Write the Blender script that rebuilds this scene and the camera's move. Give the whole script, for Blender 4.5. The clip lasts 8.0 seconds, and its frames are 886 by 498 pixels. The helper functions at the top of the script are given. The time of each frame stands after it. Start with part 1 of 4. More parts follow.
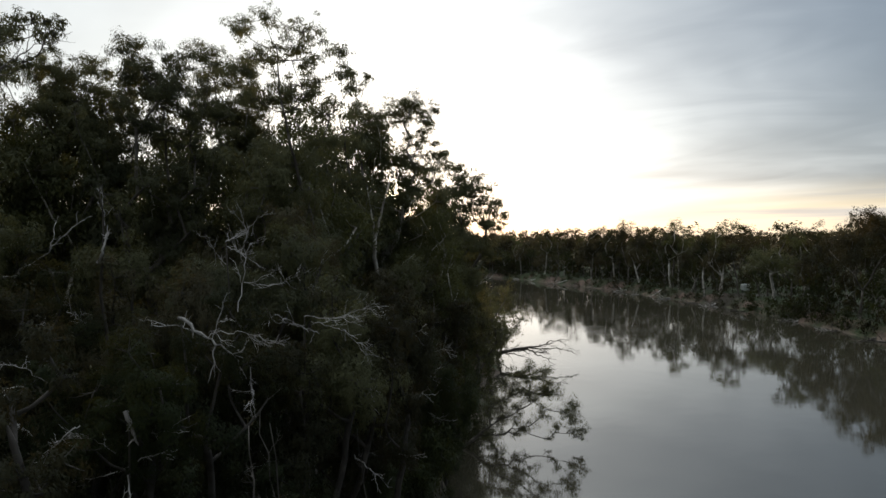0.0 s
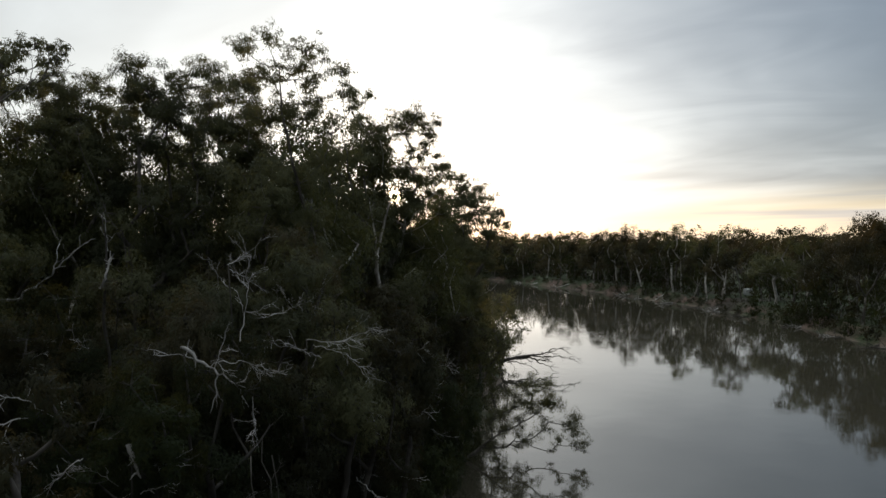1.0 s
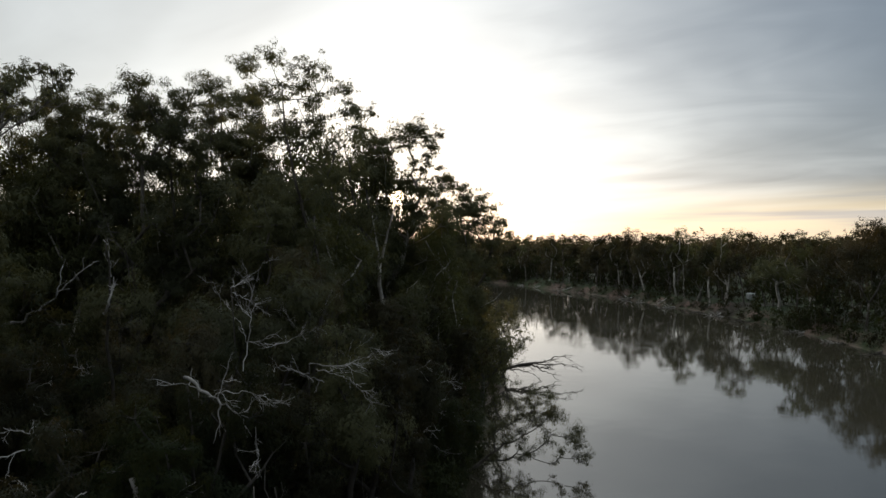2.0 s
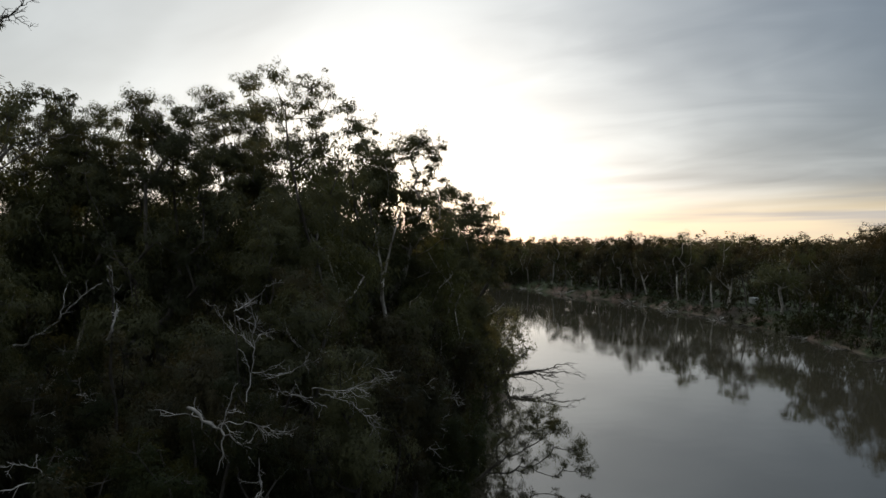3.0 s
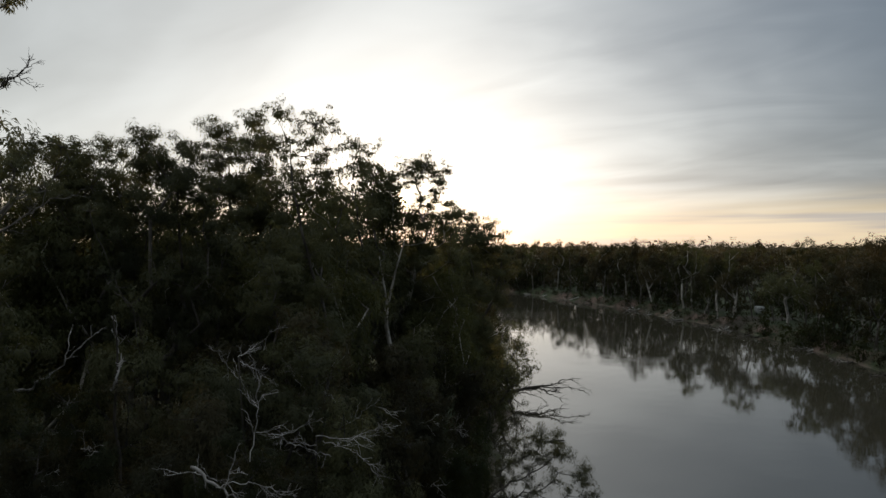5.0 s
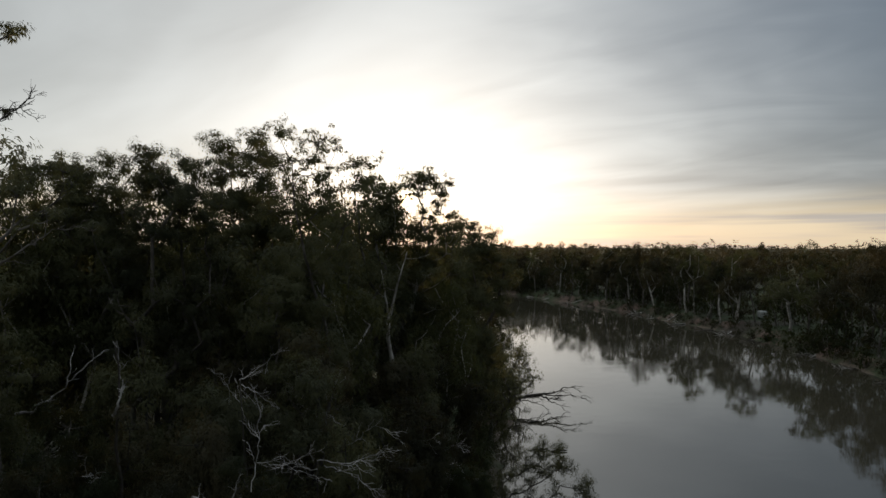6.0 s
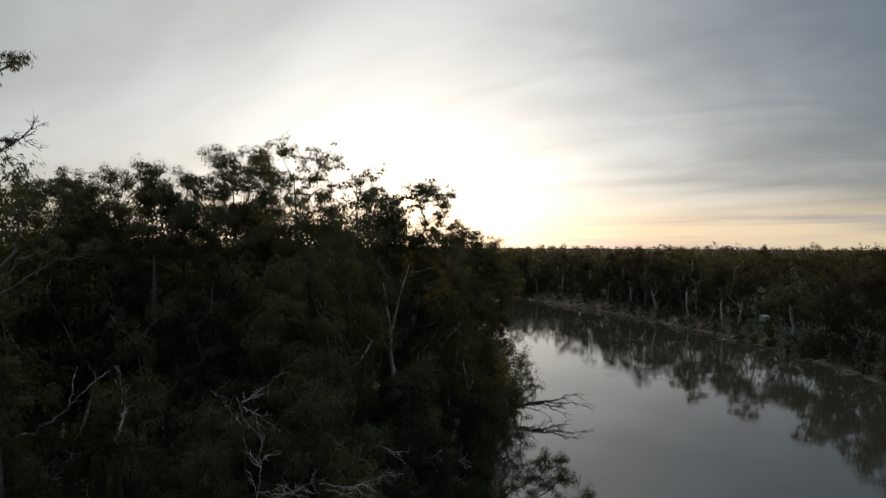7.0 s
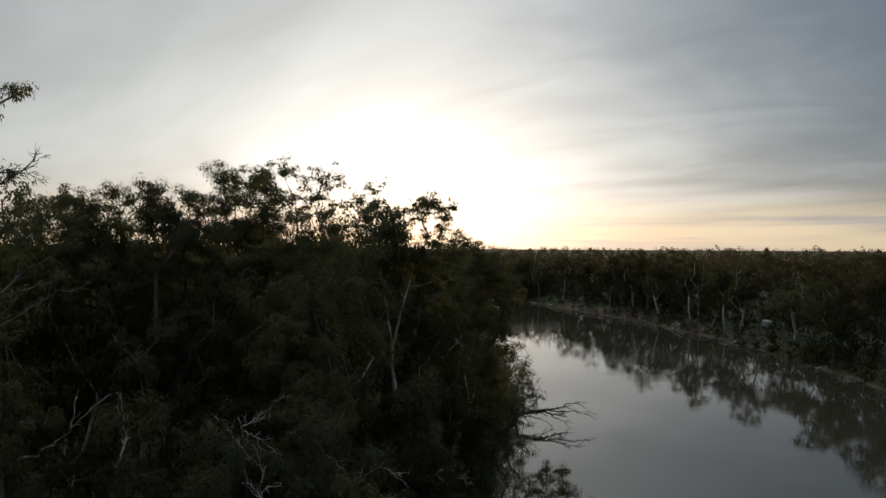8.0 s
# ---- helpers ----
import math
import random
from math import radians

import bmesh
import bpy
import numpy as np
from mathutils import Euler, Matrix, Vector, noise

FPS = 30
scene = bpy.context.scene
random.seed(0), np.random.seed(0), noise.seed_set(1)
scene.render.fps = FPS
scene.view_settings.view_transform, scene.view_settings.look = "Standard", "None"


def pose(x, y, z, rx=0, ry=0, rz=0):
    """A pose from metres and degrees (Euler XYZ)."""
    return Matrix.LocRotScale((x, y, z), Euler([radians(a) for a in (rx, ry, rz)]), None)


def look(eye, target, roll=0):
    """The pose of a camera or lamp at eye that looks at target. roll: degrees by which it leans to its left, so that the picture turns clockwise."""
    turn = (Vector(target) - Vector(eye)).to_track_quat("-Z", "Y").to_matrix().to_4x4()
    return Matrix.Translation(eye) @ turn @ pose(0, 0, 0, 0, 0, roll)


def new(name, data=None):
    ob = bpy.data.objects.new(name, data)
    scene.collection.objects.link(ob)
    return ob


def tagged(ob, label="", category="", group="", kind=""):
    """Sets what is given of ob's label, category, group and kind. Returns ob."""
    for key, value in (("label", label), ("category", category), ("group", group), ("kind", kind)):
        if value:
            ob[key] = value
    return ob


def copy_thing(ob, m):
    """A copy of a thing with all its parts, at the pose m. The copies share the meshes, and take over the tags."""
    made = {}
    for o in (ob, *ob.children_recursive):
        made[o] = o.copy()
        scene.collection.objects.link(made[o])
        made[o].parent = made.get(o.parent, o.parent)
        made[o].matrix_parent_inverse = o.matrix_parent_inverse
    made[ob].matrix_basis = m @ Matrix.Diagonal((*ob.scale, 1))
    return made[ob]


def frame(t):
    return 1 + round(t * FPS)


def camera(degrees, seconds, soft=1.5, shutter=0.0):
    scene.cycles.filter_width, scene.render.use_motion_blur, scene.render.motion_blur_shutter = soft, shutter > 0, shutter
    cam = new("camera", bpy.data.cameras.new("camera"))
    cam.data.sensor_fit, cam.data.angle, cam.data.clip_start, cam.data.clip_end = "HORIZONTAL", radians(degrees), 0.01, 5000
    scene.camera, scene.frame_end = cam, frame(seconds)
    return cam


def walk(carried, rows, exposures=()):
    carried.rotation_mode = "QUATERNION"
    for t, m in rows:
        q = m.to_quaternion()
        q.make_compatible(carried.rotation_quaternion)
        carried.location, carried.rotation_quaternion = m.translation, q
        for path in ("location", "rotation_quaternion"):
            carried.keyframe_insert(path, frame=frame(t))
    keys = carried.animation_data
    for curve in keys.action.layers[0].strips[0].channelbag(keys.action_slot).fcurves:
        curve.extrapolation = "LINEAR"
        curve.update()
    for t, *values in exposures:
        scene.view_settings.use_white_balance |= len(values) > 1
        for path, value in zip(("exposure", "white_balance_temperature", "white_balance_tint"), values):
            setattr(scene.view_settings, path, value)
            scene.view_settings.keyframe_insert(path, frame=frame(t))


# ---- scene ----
cam = camera(63.6, 8.0, soft=1.5)
METRES, EYE, TILT, LEAN, TURN = 8.0, 17.6, -0.7, 0.0, 0.0
ROWS = [
    (0.0, 0.0, 0.0, 0.0, 0.0, 0.0, -0.0),
    (0.5, 0.0022, -0.0028, 0.0598, 0.1, 0.04, -0.01),
    (1.0, 0.0028, -0.0057, 0.1196, 0.19, 0.1, 0.01),
    (1.5, 0.003, -0.0093, 0.1804, 0.29, 0.14, -0.0),
    (3.0, -0.0049, -0.0027, 0.3705, 0.56, 0.2, -0.05),
    (3.5, -0.0052, -0.0022, 0.4316, 0.66, 0.23, -0.08),
    (4.0, -0.0059, 0.0009, 0.4926, 0.75, 0.26, -0.09),
    (4.5, -0.0053, 0.0025, 0.5539, 0.84, 0.28, -0.12),
    (6.0, 0.0, 0.005, 0.7467, 1.12, 0.32, -0.26),
    (6.5, -0.0, 0.0036, 0.8074, 1.21, 0.33, -0.28),
    (7.0, -0.0001, 0.007, 0.87, 1.29, 0.35, -0.33),
    (7.5, 0.0018, 0.0054, 0.9338, 1.37, 0.38, -0.35),
    (8.0, 0.0039, 0.0047, 0.9987, 1.45, 0.42, -0.39),
]
EXPOSURES = [(0.0, 0.0), (2.0, -0.28), (4.0, -0.48), (8.0, -0.80)]
walk(cam, [(t, pose(0, 0, EYE, TILT, LEAN, TURN) @ pose(METRES * x, METRES * y, METRES * z, 90 + pitch, roll, yaw)) for t, x, y, z, yaw, pitch, roll in ROWS], EXPOSURES)

# ---- light: a low sun behind thin cloud, seen against the trees ----
SUN_UP, SUN_LEFT = radians(3.6), radians(4.1)
SUN_DIR = Vector((-math.sin(SUN_LEFT) * math.cos(SUN_UP), math.cos(SUN_LEFT) * math.cos(SUN_UP), math.sin(SUN_UP)))


class Nodes:
    """Short ways to make and join nodes of one tree."""

    def __init__(self, tree):
        self.tree = tree

    def add(self, kind):
        return self.tree.nodes.new(kind)

    def put(self, value, socket):
        if isinstance(value, (int, float)):
            socket.default_value = value
        elif isinstance(value, tuple):
            socket.default_value = (*value, 1.0)[:len(socket.default_value)]
        else:
            self.tree.links.new(value, socket)

    def maths(self, op, a, b=0.0, c=0.0, clamp=False):
        n = self.add("ShaderNodeMath")
        n.operation, n.use_clamp = op, clamp
        for value, socket in zip((a, b, c), n.inputs):
            self.put(value, socket)
        return n.outputs[0]

    def vmaths(self, op, a, b=(0, 0, 0)):
        n = self.add("ShaderNodeVectorMath")
        n.operation = op
        self.put(a, n.inputs[0]), self.put(b, n.inputs[1])
        return n.outputs["Value"] if op in ("DOT_PRODUCT", "LENGTH") else n.outputs[0]

    def mix(self, f, a, b, blend="MIX"):
        n = self.add("ShaderNodeMix")
        n.data_type, n.blend_type = "RGBA", blend
        self.put(f, n.inputs[0]), self.put(a, n.inputs[6]), self.put(b, n.inputs[7])
        return n.outputs[2]

    def noise(self, vector, scale, detail=4.0, rough=0.55, warp=0.0):
        n = self.add("ShaderNodeTexNoise")
        self.put(vector, n.inputs["Vector"])
        n.inputs["Scale"].default_value, n.inputs["Detail"].default_value = scale, detail
        n.inputs["Roughness"].default_value, n.inputs["Distortion"].default_value = rough, warp
        return n.outputs[0]

    def step(self, value, lo, hi):
        n = self.add("ShaderNodeMapRange")
        n.interpolation_type = "SMOOTHSTEP"
        self.put(value, n.inputs[0])
        n.inputs[1].default_value, n.inputs[2].default_value = lo, hi
        return n.outputs[0]

    def ramp(self, value, lo, hi, a, b):
        n = self.add("ShaderNodeMapRange")
        self.put(value, n.inputs[0])
        for i, v in enumerate((lo, hi, a, b)):
            n.inputs[1 + i].default_value = v
        return n.outputs[0]

    def combine(self, x, y, z):
        n = self.add("ShaderNodeCombineXYZ")
        for value, socket in zip((x, y, z), n.inputs):
            self.put(value, socket)
        return n.outputs[0]

    def split(self, v):
        n = self.add("ShaderNodeSeparateXYZ")
        self.put(v, n.inputs[0])
        return n.outputs


def build_sky():
    world = bpy.data.worlds.new("dawn_sky")
    scene.world = world
    world.use_nodes = True
    tree = world.node_tree
    tree.nodes.clear()
    k = Nodes(tree)
    way = k.vmaths("NORMALIZE", k.add("ShaderNodeTexCoord").outputs["Generated"])
    x, y, z = k.split(way)
    up = k.maths("MAXIMUM", z, 0.0)
    # cloud sheet: streaks on a flat layer, seen in perspective
    lift = k.maths("ADD", up, 0.19)
    px, py = k.maths("DIVIDE", x, lift), k.maths("DIVIDE", y, lift)
    turned = k.maths("ADD", py, k.maths("MULTIPLY", px, 0.45))
    broad = k.noise(k.combine(k.maths("MULTIPLY", px, 0.8), turned, 0.0), 0.62, 4.0, 0.48, 0.9)
    fine = k.noise(k.combine(k.maths("MULTIPLY", px, 0.8), k.maths("MULTIPLY", turned, 1.2), 3.7), 2.1, 4.0, 0.5, 0.8)
    cloud = k.maths("ADD", k.maths("MULTIPLY", broad, 0.80), k.maths("MULTIPLY", fine, 0.20))
    cloud = k.step(cloud, 0.30, 0.70)
    # the sheet is thin towards the sun's side and thick on the other
    thick = k.maths("ADD", k.maths("ADD", x, k.maths("MULTIPLY", k.maths("MINIMUM", z, 0.27), 0.8)), k.maths("MULTIPLY", k.maths("SUBTRACT", 0.5, cloud), 0.45))
    thick = k.maths("SUBTRACT", thick, k.maths("MULTIPLY", k.step(z, 0.30, 0.60), 0.5))
    sheet = k.mix(k.step(thick, -0.05, 0.85), (0.64, 0.675, 0.69), (0.138, 0.19, 0.268))
    sheet = k.mix(1.0, sheet, k.combine(*[k.ramp(cloud, 0.0, 1.0, 0.82, 1.18)] * 3), "MULTIPLY")
    # thin cloud low down, in long level bars
    bars = k.noise(k.combine(k.maths("MULTIPLY", x, 1.3), k.maths("MULTIPLY", z, 30.0), 8.0), 1.6, 4.0, 0.55, 0.25)
    bars = k.step(bars, 0.36, 0.56)
    low = k.step(k.maths("MULTIPLY", z, -1.0), -0.085, -0.015)
    warm = k.mix(bars, (0.42, 0.41, 0.41), (0.95, 0.78, 0.50))
    sheet = k.mix(k.maths("MULTIPLY", low, 0.9), sheet, warm)
    # brightness about the sun, wider than it is high
    gap = k.vmaths("MULTIPLY", k.vmaths("SUBTRACT", way, tuple(SUN_DIR)), (1.0, 1.0, 1.7))
    angle = k.vmaths("LENGTH", gap)
    wide = k.maths("EXPONENT", k.maths("MULTIPLY", angle, -1.0 / 0.222))
    tight = k.maths("EXPONENT", k.maths("MULTIPLY", angle, -1.0 / 0.05))
    back = k.ramp(y, -0.8, 0.7, 0.225, 1.0)
    back = k.maths("MULTIPLY", back, k.ramp(k.step(z, 0.29, 0.56), 0.0, 1.0, 1.0, 2.3))
    veil = k.ramp(cloud, 0.0, 1.0, 0.8, 1.15)
    light = k.mix(1.0, k.mix(1.0, sheet, k.combine(back, back, back), "MULTIPLY"),
                  k.mix(1.0, (2.15, 2.25, 2.25), k.combine(*[k.maths("MULTIPLY", wide, veil)] * 3), "MULTIPLY"), "ADD")
    light = k.mix(1.0, light, k.mix(1.0, (3.0, 2.5, 1.7), k.combine(tight, tight, tight), "MULTIPLY"), "ADD")
    # the sun itself, blurred by the thin cloud
    disc = k.maths("EXPONENT", k.maths("MULTIPLY", k.maths("POWER", k.maths("DIVIDE", k.vmaths("LENGTH", k.vmaths("SUBTRACT", way, tuple(SUN_DIR))), 0.0075), 2.0), -1.0))
    light = k.mix(1.0, light, k.mix(1.0, (34.0, 25.0, 14.0), k.combine(disc, disc, disc), "MULTIPLY"), "ADD")
    sky = k.add("ShaderNodeTexSky")
    sky.sky_type, sky.sun_disc, sky.sun_elevation, sky.sun_rotation = "NISHITA", False, SUN_UP, -SUN_LEFT
    clear, cover, both, out = k.add("ShaderNodeBackground"), k.add("ShaderNodeBackground"), k.add("ShaderNodeAddShader"), k.add("ShaderNodeOutputWorld")
    k.put(sky.outputs[0], clear.inputs[0])
    clear.inputs[1].default_value = 0.03
    k.put(light, cover.inputs[0])
    cover.inputs[1].default_value = 1.0
    k.put(clear.outputs[0], both.inputs[0]), k.put(cover.outputs[0], both.inputs[1]), k.put(both.outputs[0], out.inputs[0])


build_sky()
sun = new("sun", bpy.data.lights.new("sun", "SUN"))
sun.data.energy, sun.data.angle, sun.data.color = 2.6, radians(0.6), (1.0, 0.72, 0.42)
sun.matrix_basis = look((0, 0, 0), -SUN_DIR)


# ---- materials ----
def material(name):
    m = bpy.data.materials.new(name)
    m.use_nodes = True
    k = Nodes(m.node_tree)
    b = m.node_tree.nodes["Principled BSDF"]
    return m, k, b


def bump(k, b, height, strength, distance):
    n = k.add("ShaderNodeBump")
    n.inputs["Strength"].default_value, n.inputs["Distance"].default_value = strength, distance
    k.put(height, n.inputs["Height"])
    k.put(n.outputs[0], b.inputs["Normal"])


def leaf_material(name, dark, pale, through_colour):
    """Gum leaves: dull olive blades that let some light through, each blade and each tree a little different."""
    m, k, b = material(name)
    blade = k.add("ShaderNodeNewGeometry").outputs["Random Per Island"]
    tree = k.add("ShaderNodeObjectInfo").outputs["Random"]
    place = k.add("ShaderNodeTexCoord").outputs["Object"]
    patch = k.noise(place, 0.55, 2.0)
    f = k.maths("ADD", k.maths("MULTIPLY", blade, 0.32), k.maths("ADD", k.maths("MULTIPLY", k.step(patch, 0.35, 0.65), 0.36), k.maths("MULTIPLY", tree, 0.32)))
    k.put(k.mix(f, dark, pale), b.inputs["Base Color"])
    b.inputs["Roughness"].default_value = 0.7
    b.inputs["Specular IOR Level"].default_value = 0.14
    glow = k.add("ShaderNodeBsdfTranslucent")
    k.put(k.mix(f, through_colour, tuple(1.3 * c for c in through_colour)), glow.inputs[0])
    both = k.add("ShaderNodeMixShader")
    both.inputs[0].default_value = 0.38
    k.put(b.outputs[0], both.inputs[1]), k.put(glow.outputs[0], both.inputs[2])
    k.put(both.outputs[0], m.node_tree.nodes["Material Output"].inputs[0])
    return m


def bark_material(name, dark, pale, white):
    """Smooth pale gum bark with grey streaks and patches of old rough bark."""
    m, k, b = material(name)
    place = k.add("ShaderNodeTexCoord").outputs["Object"]
    x, y, z = k.split(place)
    streak = k.noise(k.combine(k.maths("MULTIPLY", x, 5.0), k.maths("MULTIPLY", y, 5.0), k.maths("MULTIPLY", z, 0.7)), 1.0, 5.0, 0.6)
    blotch = k.noise(place, 0.8, 4.0)
    c = k.mix(k.step(streak, 0.35, 0.62), dark, pale)
    c = k.mix(k.step(blotch, 0.47, 0.62), c, white)
    k.put(c, b.inputs["Base Color"])
    b.inputs["Roughness"].default_value = 0.85
    bump(k, b, streak, 0.5, 0.03)
    return m


LEAF_OLIVE = leaf_material("gum_leaves_olive", (0.048, 0.057, 0.030), (0.130, 0.140, 0.078), (0.125, 0.115, 0.042))
LEAF_BROWN = leaf_material("gum_leaves_brown", (0.029, 0.029, 0.018), (0.087, 0.085, 0.052), (0.10, 0.075, 0.03))
# Darker leaf copy with the shade of thicket and wood put into its colour
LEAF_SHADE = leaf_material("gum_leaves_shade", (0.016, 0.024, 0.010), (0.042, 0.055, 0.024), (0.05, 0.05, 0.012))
LEAF_GREY = leaf_material("gum_leaves_grey", (0.042, 0.050, 0.031), (0.110, 0.122, 0.076), (0.120, 0.115, 0.045))
LEAF_GREEN = leaf_material("gum_leaves_green", (0.034, 0.041, 0.019), (0.088, 0.097, 0.044), (0.105, 0.105, 0.030))
# Darkened copies for thicket and back rows: shade is painted into the leaf colour.
SHADED_BROWN = leaf_material("shaded_gum_leaves_brown", (0.011, 0.0135, 0.0075), (0.037, 0.041, 0.022), (0.060, 0.045, 0.018))
SHADED_OLIVE = leaf_material("shaded_gum_leaves_olive", (0.009, 0.015, 0.006), (0.032, 0.044, 0.020), (0.060, 0.050, 0.016))
SHADED_GREEN = leaf_material("shaded_gum_leaves_green", (0.008, 0.015, 0.005), (0.028, 0.042, 0.017), (0.060, 0.055, 0.014))
BARK_GREY = bark_material("gum_bark_grey", (0.045, 0.040, 0.034), (0.095, 0.085, 0.073), (0.17, 0.155, 0.14))
BARK_WHITE = bark_material("gum_bark_white", (0.20, 0.185, 0.165), (0.40, 0.38, 0.35), (0.54, 0.52, 0.485))
BARK_DARK = bark_material("gum_bark_dark", (0.022, 0.019, 0.016), (0.045, 0.040, 0.034), (0.075, 0.068, 0.060))
BARK_PALE = bark_material("gum_bark_pale", (0.17, 0.15, 0.13), (0.34, 0.32, 0.29), (0.50, 0.48, 0.44))
DEAD_WOOD = bark_material("bleached_wood", (0.15, 0.142, 0.133), (0.38, 0.366, 0.352), (0.60, 0.585, 0.57))
# Wet wood of the river; also the dark trunks of standing dead trees.
DARK_WOOD = bark_material("dark_wet_and_trunk_wood", (0.025, 0.022, 0.018), (0.06, 0.053, 0.045), (0.09, 0.08, 0.07))


def ground_material():
    m, k, b = material("river_bank_earth")
    geo = k.add("ShaderNodeNewGeometry")
    place = geo.outputs["Position"]
    slope = k.split(geo.outputs["True Normal"])[2]
    high = k.split(place)[2]
    big, small = k.noise(place, 0.06, 5.0), k.noise(place, 1.6, 6.0)
    grass = k.mix(k.step(small, 0.3, 0.7), (0.013, 0.029, 0.006), (0.034, 0.052, 0.014))
    litter = k.mix(small, (0.020, 0.018, 0.012), (0.050, 0.042, 0.030))
    top = k.mix(k.step(big, 0.36, 0.52), litter, grass)
    clay = k.mix(k.step(small, 0.3, 0.7), (0.065, 0.043, 0.033), (0.17, 0.115, 0.09))
    edge = k.maths("ADD", k.maths("MULTIPLY", k.maths("SUBTRACT", 1.0, slope), 3.0), k.maths("MULTIPLY", k.maths("SUBTRACT", small, 0.5), 0.7))
    bare = k.maths("MULTIPLY", k.step(edge, 0.12, 0.40), k.ramp(k.step(k.noise(place, 0.07, 4.0), 0.42, 0.60), 0.0, 1.0, 0.06, 1.0))
    c = k.mix(bare, top, clay)
    sand = k.step(k.maths("ADD", high, k.maths("MULTIPLY", k.maths("SUBTRACT", big, 0.5), 2.0)), 0.55, 0.15)
    c = k.mix(k.maths("MULTIPLY", sand, k.ramp(k.step(k.noise(place, 0.09, 2.0), 0.48, 0.6), 0.0, 1.0, 0.1, 0.9)), c, k.mix(small, (0.06, 0.048, 0.036), (0.22, 0.175, 0.135)))
    k.put(c, b.inputs["Base Color"])
    b.inputs["Roughness"].default_value = 0.95
    bump(k, b, small, 0.8, 0.25)
    return m


def water_material():
    """Still, silty river water: brown below, a near mirror above, faint wind ripples in patches."""
    m, k, b = material("river_water")
    place = k.add("ShaderNodeNewGeometry").outputs["Position"]
    x, y, z = k.split(place)
    silt = k.noise(place, 0.03, 3.0)
    k.put(k.mix(silt, (0.040, 0.038, 0.027), (0.054, 0.050, 0.036)), b.inputs["Base Color"])
    b.inputs["IOR"].default_value = 1.95
    b.inputs["Specular IOR Level"].default_value = 0.5
    patch = k.noise(k.combine(k.maths("MULTIPLY", x, 0.5), y, 0.0), 0.035, 3.0, 0.5, 0.6)
    wind = k.step(patch, 0.50, 0.72)
    # one cat's-paw of wind in mid-river
    streak = k.noise(k.combine(k.maths("MULTIPLY", x, 0.12), k.maths("MULTIPLY", y, 0.5), 5.0), 1.0, 3.0, 0.6, 0.5)
    paw = k.vmaths("LENGTH", k.combine(k.maths("DIVIDE", k.maths("SUBTRACT", x, 31.0), 14.0), k.maths("DIVIDE", k.maths("SUBTRACT", y, 139.0), 11.0), 0.0))
    paw = k.maths("MULTIPLY", k.step(k.maths("MULTIPLY", paw, -1.0), -1.0, -0.35), k.step(streak, 0.47, 0.58))
    wind = k.maths("MAXIMUM", wind, k.maths("MULTIPLY", paw, 2.2))
    k.put(k.ramp(wind, 0.0, 1.0, 0.035, 0.09), b.inputs["Roughness"])
    swell = k.noise(place, 0.35, 2.0, 0.5)
    ripple = k.noise(k.combine(k.maths("MULTIPLY", x, 0.35), k.maths("MULTIPLY", y, 1.6), 0.0), 2.3, 3.0, 0.5)
    height = k.maths("ADD", k.maths("MULTIPLY", swell, 1.2), k.maths("MULTIPLY", ripple, k.ramp(wind, 0.0, 1.0, 0.16, 0.5)))
    bump(k, b, height, 0.07, 0.10)
    return m


EARTH, WATER = ground_material(), water_material()


# ---- mesh helpers ----
def mesh_from(name, verts, quads, mat):
    """One mesh from an n x 3 array of places and an m x 4 array of corner numbers (three corners: the last is -1)."""
    verts, quads = np.asarray(verts, dtype=np.float32), np.asarray(quads, dtype=np.int32)
    size = np.where(quads[:, 3] < 0, 3, 4).astype(np.int32)
    me = bpy.data.meshes.new(name)
    me.vertices.add(len(verts))
    me.vertices.foreach_set("co", verts.ravel())
    corners = quads.ravel()
    corners = corners[corners >= 0]
    me.loops.add(len(corners))
    me.loops.foreach_set("vertex_index", corners)
    me.polygons.add(len(quads))
    me.polygons.foreach_set("loop_start", np.concatenate(([0], np.cumsum(size)[:-1])).astype(np.int32))
    me.update(calc_edges=True)
    me.materials.append(mat)
    return me


